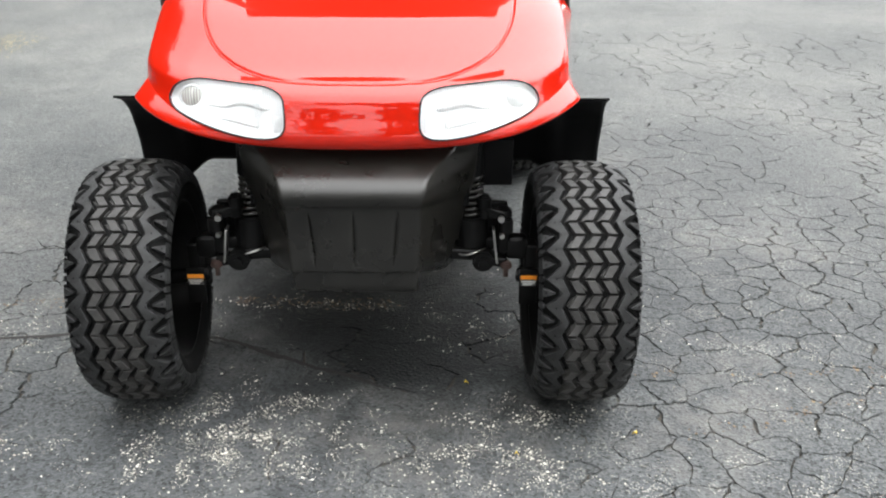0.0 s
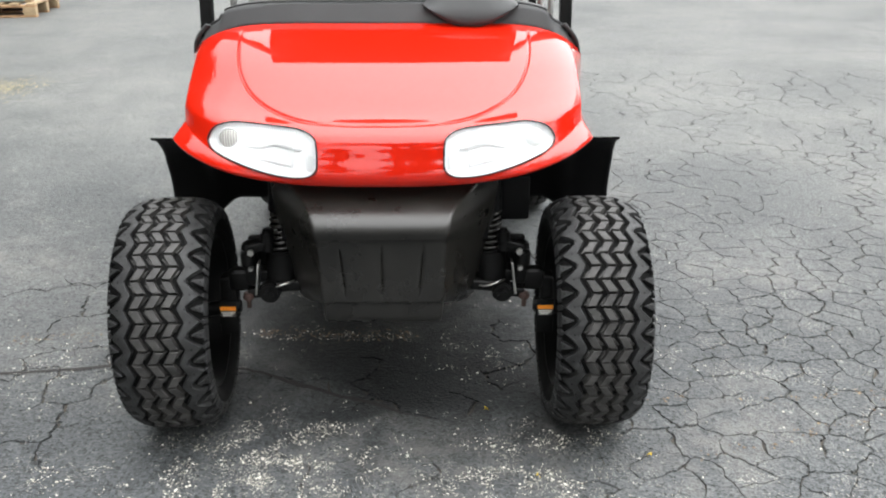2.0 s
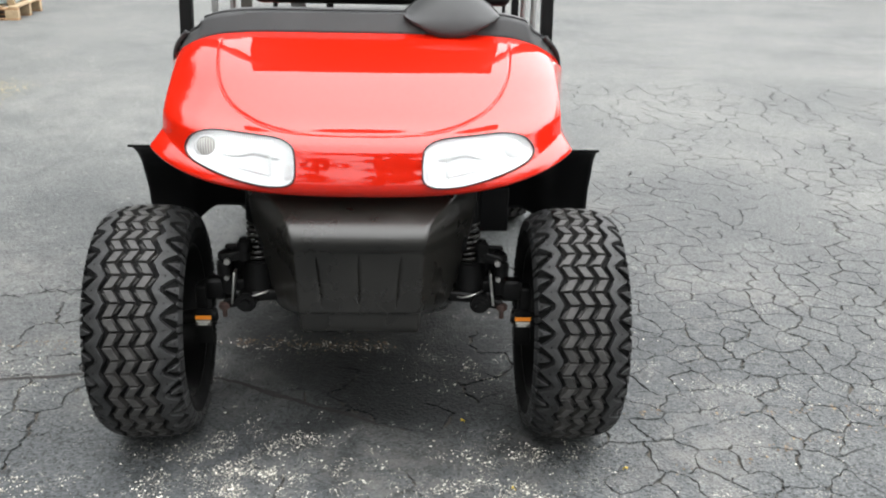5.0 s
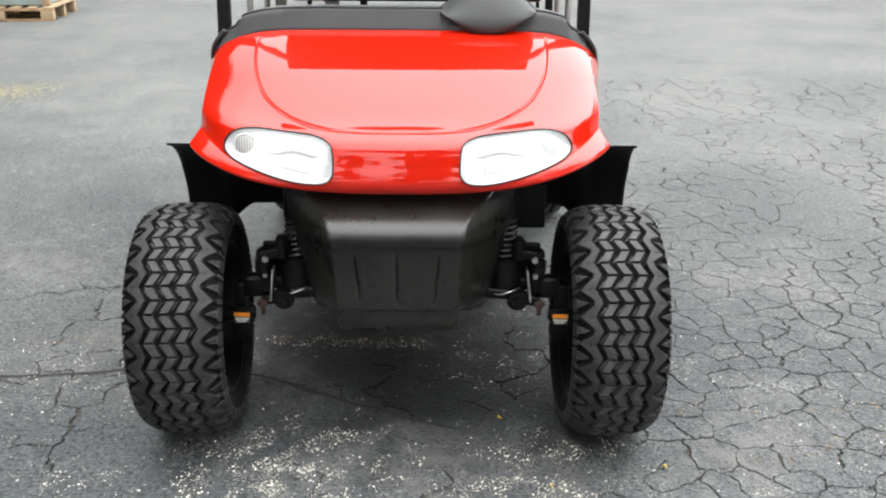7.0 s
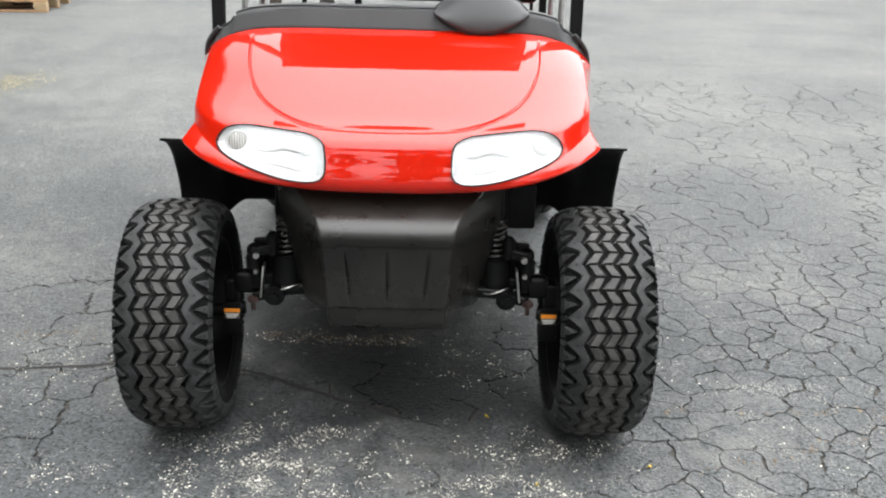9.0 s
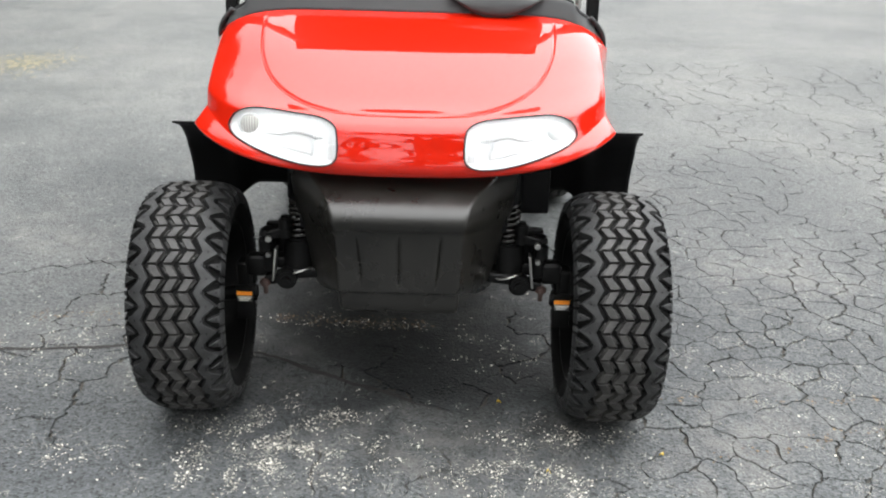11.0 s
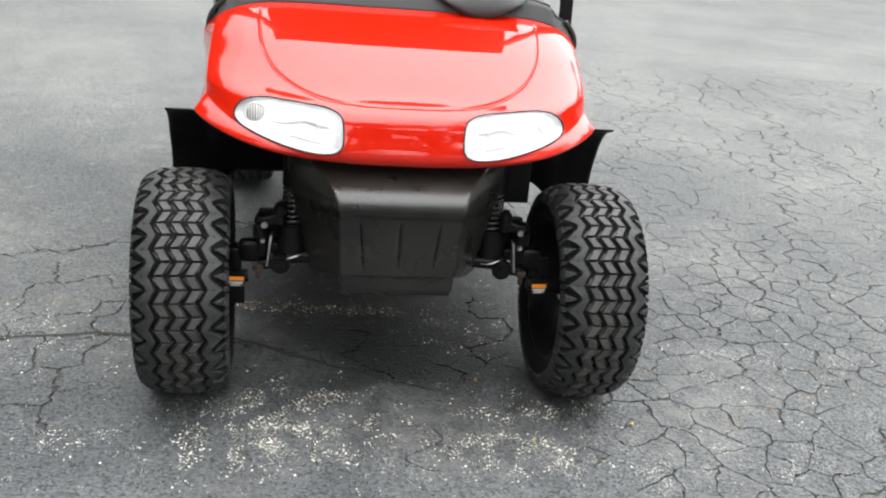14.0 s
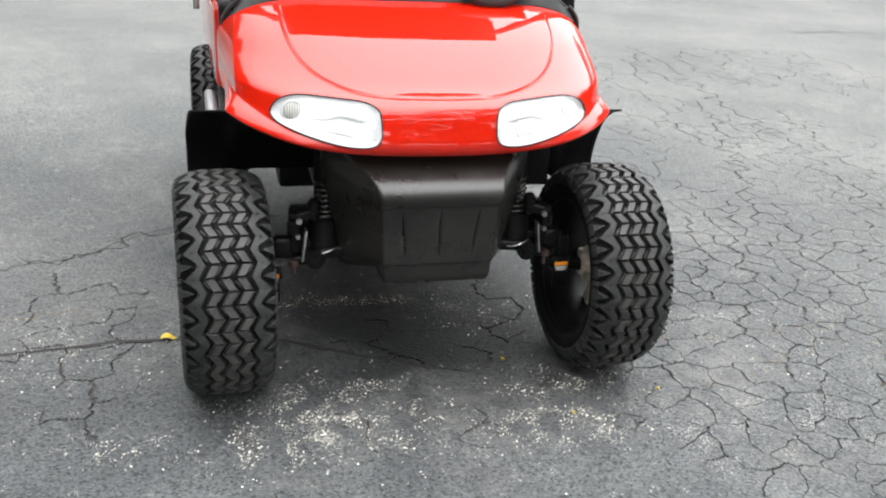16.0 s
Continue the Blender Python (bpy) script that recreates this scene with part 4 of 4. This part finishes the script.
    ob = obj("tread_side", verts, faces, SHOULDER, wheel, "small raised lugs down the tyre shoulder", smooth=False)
    ob["kind"] = "stuff"
    # rim: barrel and flanges, then a spoked disc near the outer face (+x)
    barrel = [(-0.086, 0.193), (-0.090, 0.190), (-0.090, 0.182), (-0.082, 0.178), (-0.066, 0.168), (0.0, 0.158), (0.05, 0.166), (0.082, 0.178), (0.090, 0.182), (0.090, 0.190), (0.086, 0.193)]
    v, f = lathe(barrel, seg=64)
    obj("rim", v, f, STEEL, wheel, "black painted deep alloy rim", sharp=40)
    bm = bmesh.new()
    cyl(bm, 0.06, 0.055, (0.004, 0, 0), (0.034, 0, 0), 32, 0.004)
    for k in range(7):
        a = 2 * math.pi * k / 7
        m = Matrix.Rotation(a, 4, 'X') @ pose(0.020, 0, 0.108, 0, 4)
        box(bm, (0.024, 0.036, 0.125), m, 0.006)
    part("spokes", bm, CAST, wheel, "seven spokes with raw cast backs")
    bm = bmesh.new()
    cyl(bm, 0.054, 0.050, (-0.028, 0, 0), (0.003, 0, 0), 32, 0.006)
    cyl(bm, 0.030, 0.034, (-0.048, 0, 0), (-0.026, 0, 0), 20, 0.003)
    part("hub", bm, CAST, wheel, "raw cast wheel hub")
    return wheel


wheel = build_wheel()
wheel.parent = cart
wheel.matrix_basis = pose(0.496, 0, TYRE_R)
for name, m in (("front_wheel", pose(-0.506, 0, TYRE_R, 0, 0, 3.5) @ Matrix.Rotation(math.pi, 4, 'Z') @ Matrix.Rotation(0.11, 4, 'X')),
                ("rear_wheel", pose(-0.496, 1.70, TYRE_R) @ Matrix.Rotation(math.pi, 4, 'Z')), ("rear_wheel", pose(0.496, 1.70, TYRE_R))):
    w = copy_thing(wheel, m)
    w.name = name
    w.parent = cart


# ---- front suspension ----
def build_suspension(side):
    s = side
    arm = bmesh.new()
    box(arm, (0.16, 0.05, 0.026), pose(s * 0.205, 0.0, 0.356, 0, s * 5), 0.009, 3)
    cyl(arm, 0.0245, 0.0245, (s * 0.279, -0.040, 0.342), (s * 0.279, 0.045, 0.342), 26, 0.004)
    cyl(arm, 0.012, 0.012, (s * 0.279, -0.050, 0.342), (s * 0.279, 0.05, 0.342), 6, 0.001)
    box(arm, (0.05, 0.04, 0.024), pose(s * 0.310, -0.006, 0.336, 0, s * 10), 0.008, 3)
    a = part("lower_arm", arm, STEEL, cart, "black steel lower suspension arm")
    v, f = tube([(s * 0.252 + 0.036 * math.sin(t), -0.036 * math.cos(t), 0.362 + 0.006 * math.sin(2 * t)) for t in np.linspace(-1.2, 1.2, 14)], 0.0022)
    obj("bare_edge", v, f, BARE, a, "bare worn steel rim")
    bm = bmesh.new()
    cyl(bm, 0.041, 0.037, (s * 0.255, 0.02, 0.362), (s * 0.252, 0.02, 0.438), 28, 0.005)
    sh = part("shock_absorber", bm, STEEL, cart, "black shock absorber with coil spring")
    pts = []
    for i in range(200):
        t = i / 199
        an = t * 2 * math.pi * 7
        c = Vector((s * (0.252 - 0.006 * t), 0.02 + 0.006 * t, 0.435 + 0.095 * t))
        pts.append(c + Vector((0.027 * math.cos(an), 0.027 * math.sin(an), 0)))
    v, f = tube(pts, 0.0045, False, 8)
    obj("coil_spring", v, f, PLASTIC, sh, "black coil spring")
    bm = bmesh.new()
    cyl(bm, 0.012, 0.012, (s * 0.252, 0.02, 0.43), (s * 0.242, 0.03, 0.62), 14)
    part("damper_rod", bm, STEEL, sh)
    # added black sleeve in place of the darkness above the coils
    bm = bmesh.new()
    cyl(bm, 0.033, 0.036, (s * 0.246, 0.026, 0.528), (s * 0.240, 0.032, 0.63), 24, 0.004)
    part("dark_spring_sleeve", bm, LINER, sh)
    # upright and spindle
    bm = bmesh.new()
    box(bm, (0.024, 0.036, 0.095), pose(s * 0.325, 0.004, 0.402), 0.006, 3)
    box(bm, (0.055, 0.045, 0.055), pose(s * 0.356, 0.012, 0.362), 0.016, 3)
    cyl(bm, 0.018, 0.018, (s * 0.36, 0.012, 0.29), (s * 0.46, 0.004, 0.28), 20, 0.003)
    box(bm, (0.03, 0.05, 0.12), pose(s * 0.392, 0.018, 0.31), 0.010, 3)
    cyl(bm, 0.017, 0.017, (s * 0.325, 0.004, 0.350), (s * 0.325, 0.004, 0.46), 20, 0.003)
    box(bm, (0.062, 0.028, 0.016), pose(s * 0.303, -0.004, 0.447, 0, s * 18), 0.006, 3)
    box(bm, (0.075, 0.014, 0.095), pose(s * 0.300, 0.045, 0.415), 0.01, 3)
    box(bm, (0.03, 0.05, 0.03), pose(s * 0.300, 0.02, 0.372), 0.008, 3)
    up = part("steering_knuckle", bm, STEEL, cart, "black steel steering knuckle of the lift kit")
    bm = bmesh.new()
    box(bm, (0.005, 0.03, 0.082), pose(s * 0.306, -0.026, 0.380, 0, -s * 7), 0.001)
    part("bare_plate", bm, BARE, up, "thin bare steel plate edge")
    bm = bmesh.new()
    cyl(bm, 0.0155, 0.0155, (s * 0.281, -0.008, 0.461), (s * 0.281, -0.008, 0.492), 22, 0.004)
    cyl(bm, 0.009, 0.009, (s * 0.281, -0.008, 0.490), (s * 0.281, -0.008, 0.497), 6)
    cyl(bm, 0.0135, 0.0135, (s * 0.281, -0.008, 0.440), (s * 0.281, -0.008, 0.463), 18, 0.002)
    cyl(bm, 0.013, 0.011, (s * 0.332, -0.010, 0.446), (s * 0.332, -0.010, 0.460), 6)
    cyl(bm, 0.017, 0.017, (s * 0.330, -0.012, 0.405), (s * 0.330, -0.012, 0.440), 18, 0.003)
    box(bm, (0.055, 0.018, 0.014), pose(s * 0.305, -0.010, 0.455, 0, s * 16), 0.005, 3)
    part("upper_joint", bm, STEEL, up)
    bm = bmesh.new()
    cyl(bm, 0.008, 0.008, (s * 0.318, -0.034, 0.444), (s * 0.318, -0.024, 0.444), 6)
    part("bolt", bm, BARE, up, "bare steel bolt head")
    bm = bmesh.new()
    cyl(bm, 0.006, 0.006, (s * 0.321, -0.034, 0.403), (s * 0.321, -0.016, 0.403), 6)
    part("bolt", bm, BARE, up, "bare steel bolt head")
    bm = bmesh.new()
    cyl(bm, 0.015, 0.012, (s * 0.333, -0.022, 0.322), (s * 0.333, -0.022, 0.338), 18, 0.003)
    cyl(bm, 0.006, 0.006, (s * 0.333, -0.022, 0.300), (s * 0.333, -0.022, 0.320), 12)
    part("ball_joint", bm, RUST, up, "rusty lower ball joint")
    # warning label on the spindle plate
    bm = bmesh.new()
    box(bm, (0.042, 0.006, 0.09), pose(s * 0.387, -0.014, 0.270), 0.002)
    pl = part("spindle_plate", bm, STEEL, cart, "black spindle plate with a small warning label")
    bm = bmesh.new()
    box(bm, (0.038, 0.001, 0.010), pose(s * 0.387, -0.0178, 0.294), 0)
    part("label_head", bm, ORANGE, pl, "orange head of a small warning label", smooth=False)
    bm = bmesh.new()
    box(bm, (0.036, 0.001, 0.016), pose(s * 0.387, -0.0178, 0.2805), 0)
    part("label_body", bm, INK, pl, "dark body of a small warning label", smooth=False)
    bm = bmesh.new()
    for k in range(3):
        box(bm, (0.034 - 0.006 * k, 0.001, 0.0026), pose(s * 0.387 - 0.002 * (k == 2), -0.0184, 0.2845 - 0.0042 * k), 0)
    part("label_lines", bm, WHITE, pl, "white bars of small print", smooth=False)


for side in (-1, 1):
    build_suspension(side)
bm = bmesh.new()
cyl(bm, 0.011, 0.011, (-0.33, 0.09, 0.36), (0.33, 0.09, 0.36), 14)
part("tie_rod", bm, STEEL, cart, "black steering tie rod")
bm = bmesh.new()
box(bm, (0.40, 0.12, 0.06), pose(0, 0.02, 0.45), 0.01)
part("front_crossmember", bm, STEEL, cart)


# ---- things on the car park ----
def build_pallets():
    p = tagged(empty("pallet", pose(-5.05, 9.0, 0, 0, 0, 8)), "weathered wooden pallet lying on asphalt", "pallet")
    for y in (-0.5, 0.0, 0.5):
        bm = bmesh.new()
        box(bm, (1.2, 0.1, 0.022), pose(0, y, 0.011), 0.003)
        part("bottom_board", bm, WOOD, p)
        for x in (-0.53, 0.0, 0.53):
            bm = bmesh.new()
            box(bm, (0.14, 0.1, 0.09), pose(x, y, 0.067), 0.006)
            part("block", bm, WOODLIGHT, p)
        bm = bmesh.new()
        box(bm, (1.2, 0.1, 0.022), pose(0, y, 0.123), 0.003)
        part("stringer", bm, WOOD, p)
    for x in np.linspace(-0.55, 0.55, 7):
        bm = bmesh.new()
        box(bm, (0.1, 1.1, 0.02), pose(float(x), 0, 0.144), 0.003)
        part("deck_board", bm, WOODLIGHT, p)
    c = tagged(empty("crate", pose(-5.05, 9.05, 0.154, 0, 0, 8)), "grey-green panelled crate with pale wooden posts on a pallet", "crate")
    bm = bmesh.new()
    box(bm, (0.98, 0.9, 0.7), pose(0, 0, 0.36), 0.01)
    part("panel", bm, CRATE, c)
    for x in (-0.5, 0.5):
        for y in (-0.46, 0.46):
            bm = bmesh.new()
            box(bm, (0.08, 0.06, 0.74), pose(x, y, 0.37), 0.005)
            part("post", bm, WOODLIGHT, c)


build_pallets()


def build_tree(h, seed, leaves, spread, leaf=1.0):
    rng = random.Random(seed)
    t = empty("tree")
    verts, faces = [], []
    def limb(pts, rs):
        v, f = tube(pts, rs, False, 7)
        b = len(verts)
        verts.extend(v)
        faces.extend(tuple(i + b for i in g) for g in f)
    limb([(0, 0, -0.1), (0.1, 0, h * 0.3), (0, 0.15, h * 0.6), (0.1, 0.1, h * 0.85)], [0.32, 0.24, 0.15, 0.05])
    tips = []
    for k in range(24):
        a, z = rng.uniform(0, 6.28), h * rng.uniform(0.02, 0.78)
        l = h * rng.uniform(0.18, 0.34) * (1.1 - 0.5 * z / h)
        tip = (l * math.cos(a), l * math.sin(a), z + l * rng.uniform(0.3, 0.8))
        limb([(0, 0, z), (tip[0] * 0.5, tip[1] * 0.5, z + (tip[2] - z) * 0.4), tip], [0.09, 0.06, 0.02])
        tips.append(tip)
    obj("trunk", verts, faces, BARK, t, "brown bark trunk and limbs")
    V, F = [], []
    for tip in tips + [(0, 0, h * 0.85), (0.3, 0, h * 0.7)]:
        for _ in range(leaves):
            d = Vector((rng.gauss(0, 1), rng.gauss(0, 1), rng.gauss(0, 0.8))) * (h * spread)
            c = Vector(tip) + d
            s = leaf * rng.uniform(0.14, 0.32)
            u = Vector((rng.gauss(0, 1), rng.gauss(0, 1), rng.gauss(0, 1))).normalized()
            w = u.orthogonal().normalized()
            b = len(V)
            V += [c - u * s, c + w * s * 0.45, c + u * s, c - w * s * 0.45]
            F.append((b, b + 1, b + 2, b + 3))
    obj("crown", V, F, FOLIAGE, t, "green leafy crown", smooth=False)
    return tagged(t, "broad green leafy tree out of view beyond the car park edge", "tree", "trees round the car park")


trees = [build_tree(12.6, 3, 260, 0.036), build_tree(13.2, 5, 2600, 0.062), build_tree(16.0, 7, 130, 0.07), build_tree(13.0, 9, 700, 0.065), build_tree(11.0, 13, 150, 0.08)]
rng = random.Random(11)
placed = [False] * 5
# kinds 2 and 4 are unseen trees, added to block low sky light
for kind, sector in ((0, (-2, 8, 17, 27)), (2, (-64, -55, -46, -37, 40, 49, 58)), (1, range(-138, -70, 8)), (3, range(94, 120, 6)), (4, range(128, 236, 9))):
    for deg in sector:
        a, d = radians(deg + rng.uniform(-2, 2)), rng.uniform(12.0, 14.5) * (1.75, 1.4, 1.0, 1.7, 2.3)[kind]
        m = pose(d * math.sin(a), -d * math.cos(a), 0, 0, 0, rng.uniform(0, 360))
        if placed[kind]:
            copy_thing(trees[kind], m)
        else:
            trees[kind].matrix_basis = m
            placed[kind] = True


def build_leaf(x, y, size, turn, color):
    """A small fallen leaf, curled at the edges."""
    verts, faces = [], []
    n, k = 9, 5
    for i in range(n):
        t = i / (n - 1)
        wd = size * 0.32 * math.sin(math.pi * t) ** 0.8
        for j in range(k):
            u = -1 + 2 * j / (k - 1)
            verts.append((size * (t - 0.5), wd * u, 0.004 + 0.25 * wd * u * u + 0.006 * math.sin(5 * t)))
    for i in range(n - 1):
        for j in range(k - 1):
            a = i * k + j
            faces.append((a, a + k, a + k + 1, a + 1))
    ob = obj("fallen_leaf", verts, faces, color)
    ob.matrix_basis = pose(x, y, 0.0, 0, 0, turn)
    thick(ob, 0.0006)
    return tagged(ob, "small yellow fallen leaf on the asphalt", "leaf", "fallen leaves")


for x, y, size, turn in ((-0.66, 0.235, 0.05, 10), (0.248, -0.009, 0.014, 40), (0.62, -0.22, 0.014, 120), (0.35, -0.30, 0.012, 15)):
    build_leaf(x, y, size, turn, LEAF)


def build_joint():
    """Old joint across the car park, filled with dirt."""
    rnd = random.Random(8)
    xs = np.arange(0.7, 14, 0.12)
    verts, faces = [], []
    y = 5.75
    for i, x in enumerate(xs):
        yy = y + 0.035 * x + 0.16 * noise.noise(Vector((x * 0.6, 0, 0))) + rnd.uniform(-0.02, 0.02)
        w = max(0.003, 0.005 + 0.022 * noise.noise(Vector((x * 0.8, 5, 0))))
        verts += [(x, yy - w, 0.003), (x, yy + w, 0.003)]
        if i:
            a = 2 * i
            faces.append((a - 2, a, a + 1, a - 1))
    obj("pavement_joint", verts, faces, CRACK, ground, "dark dirt-filled joint across the asphalt")


build_joint()


def build_dirt_line(line, wide, n=90, mat=None, rough=0.012):
    """Dirt lodged along a long crack."""
    rnd = random.Random(17)
    verts, faces = [], []
    pts = spline(line, n)
    for i, (x, y) in enumerate(pts):
        d = pts[min(i + 1, n - 1)] - pts[max(i - 1, 0)]
        d /= np.linalg.norm(d)
        o = 0.012 * noise.noise(Vector((x * 7, y * 7, 1))) + rough * (noise.noise(Vector((x * 4, y * 4, 3))) + 0.6 * noise.noise(Vector((x * 13, y * 13, 4))) + 0.35 * noise.noise(Vector((x * 40, y * 40, 5))))
        w = wide * (0.35 + 0.9 * abs(noise.noise(Vector((x * 5, y * 5, 8))))) + rnd.uniform(0, 0.002)
        if i < 4 or i > n - 5:
            w *= 0.3
        nx, ny = -d[1], d[0]
        verts += [(x + nx * (o - w), y + ny * (o - w), 0.0015), (x + nx * (o + w), y + ny * (o + w), 0.0015)]
        if i:
            faces.append((2 * i - 2, 2 * i, 2 * i + 1, 2 * i - 1))
    obj("crack_dirt", verts, faces, mat or DIRT, ground, "dark dirt lodged along a long crack")


DIRT = worn("damp_dirt", (0.021, 0.019, 0.0175), 0.95, 0.4, 40, 300, 0.002)
build_dirt_line(LONG_CRACKS[0], 0.0135)
build_dirt_line(LONG_CRACKS[1][1:], 0.0025)


def build_litter(cx, cy, rx, ry, count, seed):
    """Dry grass blown into a loose patch."""
    rnd = random.Random(seed)
    verts, faces = [], []
    for _ in range(count):
        x, y, a = cx + rnd.gauss(0, rx), cy + rnd.gauss(0, ry), rnd.uniform(0, 6.28)
        l, w, h = rnd.uniform(0.008, 0.028), rnd.uniform(0.002, 0.004), rnd.uniform(0.003, 0.012)
        dx, dy = math.cos(a) * l, math.sin(a) * l
        b = len(verts)
        verts += [(x - dx - dy * w / l, y - dy + dx * w / l, 0.002), (x - dx + dy * w / l, y - dy - dx * w / l, 0.002), (x + dx, y + dy, h)]
        faces.append((b, b + 1, b + 2))
    ob = obj("grass_litter", verts, faces, LITTER, smooth=False)
    tagged(ob, "loose patch of dry straw-coloured grass on asphalt", "grass litter", kind="stuff")


build_litter(-2.95, 4.3, 0.16, 0.2, 750, 3)


def build_chippings():
    """Pale stones left standing where the binder has worn away."""
    rnd = random.Random(21)
    verts, faces = [], []
    for cx, cy, rx, ry, n in ((-0.27, -0.13, 0.10, 0.06, 380), (-0.24, -0.29, 0.15, 0.05, 560), (-0.12, -0.20, 0.10, 0.07, 90), (-0.40, -0.36, 0.1, 0.04, 110), (0.36, -0.16, 0.10, 0.05, 210), (0.33, -0.33, 0.11, 0.045, 360), (0.02, -0.42, 0.3, 0.06, 60), (-0.22, 0.42, 0.2, 0.03, 130), (0.36, 0.28, 0.14, 0.08, 130), (1.1, 0.1, 0.35, 0.28, 110), (-0.98, 0.2, 0.2, 0.14, 240), (-0.75, -0.28, 0.06, 0.03, 70)):
        made = 0
        while made < 1.8 * n:
            x, y = cx + rnd.gauss(0, rx), cy + rnd.gauss(0, ry)
            if noise.noise(Vector((x * 16, y * 16, 2.0))) + rnd.uniform(-0.2, 0.2) < 0.08:
                continue
            made += 1
            r, a, h = 0.0007 + 0.0030 * rnd.random() ** 3.0, rnd.uniform(0, 3.14), rnd.uniform(0.0010, 0.0022)
            b = len(verts)
            k = 6
            for lev, rr in ((-0.001, 1.0), (h * 0.7, 0.85), (h, 0.45)):
                for i in range(k):
                    t = a + 2 * math.pi * i / k
                    q = r * rr * rnd.uniform(0.55, 1.35)
                    verts.append((x + q * math.cos(t), y + q * math.sin(t) * 0.8, lev))
            for l in (0, 1):
                for i in range(k):
                    j = (i + 1) % k
                    faces.append((b + l * k + i, b + l * k + j, b + (l + 1) * k + j, b + (l + 1) * k + i))
            faces.append(tuple(b + 2 * k + i for i in range(k)))
    m = material("pale_chipping", (0.5, 0.48, 0.43), 0.75)
    isl = m.node_tree.nodes.new("ShaderNodeNewGeometry")
    shade(m, ramp(m, isl.outputs["Random Per Island"], [(0.0, (0.16, 0.155, 0.14)), (0.5, (0.40, 0.375, 0.32)), (1.0, (0.85, 0.81, 0.72))]), bump=noise_tex(m, 600, 2), depth=0.0004)
    ob = obj("chippings", verts, faces, m, ground, "pale stone chippings bedded in the asphalt", smooth=False)
    ob["kind"] = "stuff"


build_chippings()


def build_brown_litter():
    """Bits of rust-brown leaf mould lodged in cracks and under the cart."""
    rnd = random.Random(31)
    verts, faces = [], []
    for (x0, y0), (x1, y1), wide, n in (((-0.42, 0.44), (0.05, 0.41), 0.018, 170), ((0.72, -0.24), (1.45, 0.02), 0.012, 60), ((0.9, 0.03), (1.35, 0.06), 0.012, 40), ((0.55, 0.02), (0.8, 0.05), 0.012, 22), ((-1.15, 0.40), (-0.9, 0.44), 0.02, 40), ((1.3, -0.3), (1.7, 0.4), 0.014, 45)):
        for _ in range(n):
            t = rnd.random()
            x, y = x0 + (x1 - x0) * t + rnd.gauss(0, wide), y0 + (y1 - y0) * t + rnd.gauss(0, wide) + 0.02 * noise.noise(Vector((t * 9, n, 0)))
            r, a, h = rnd.uniform(0.0015, 0.0055), rnd.uniform(0, 6.28), rnd.uniform(0.001, 0.003)
            b = len(verts)
            for i in range(5):
                q = r * rnd.uniform(0.5, 1.2)
                verts.append((x + q * math.cos(a + 1.257 * i), y + q * math.sin(a + 1.257 * i), h + rnd.uniform(0, 0.002)))
            verts.append((x, y, h + 0.002))
            for i in range(5):
                faces.append((b + i, b + (i + 1) % 5, b + 5))
    m = material("leaf_mould", (0.3, 0.16, 0.06), 0.85)
    isl = m.node_tree.nodes.new("ShaderNodeNewGeometry")
    shade(m, ramp(m, isl.outputs["Random Per Island"], [(0.0, (0.08, 0.055, 0.035)), (0.6, (0.16, 0.11, 0.065)), (1.0, (0.22, 0.16, 0.095))]), bump=noise_tex(m, 300, 2), depth=0.0004)
    ob = obj("leaf_mould", verts, faces, m, ground, "rust-brown bits of leaf litter", smooth=False)
    ob["kind"] = "stuff"


build_brown_litter()


# ---- asphalt plates ----
build_plates()
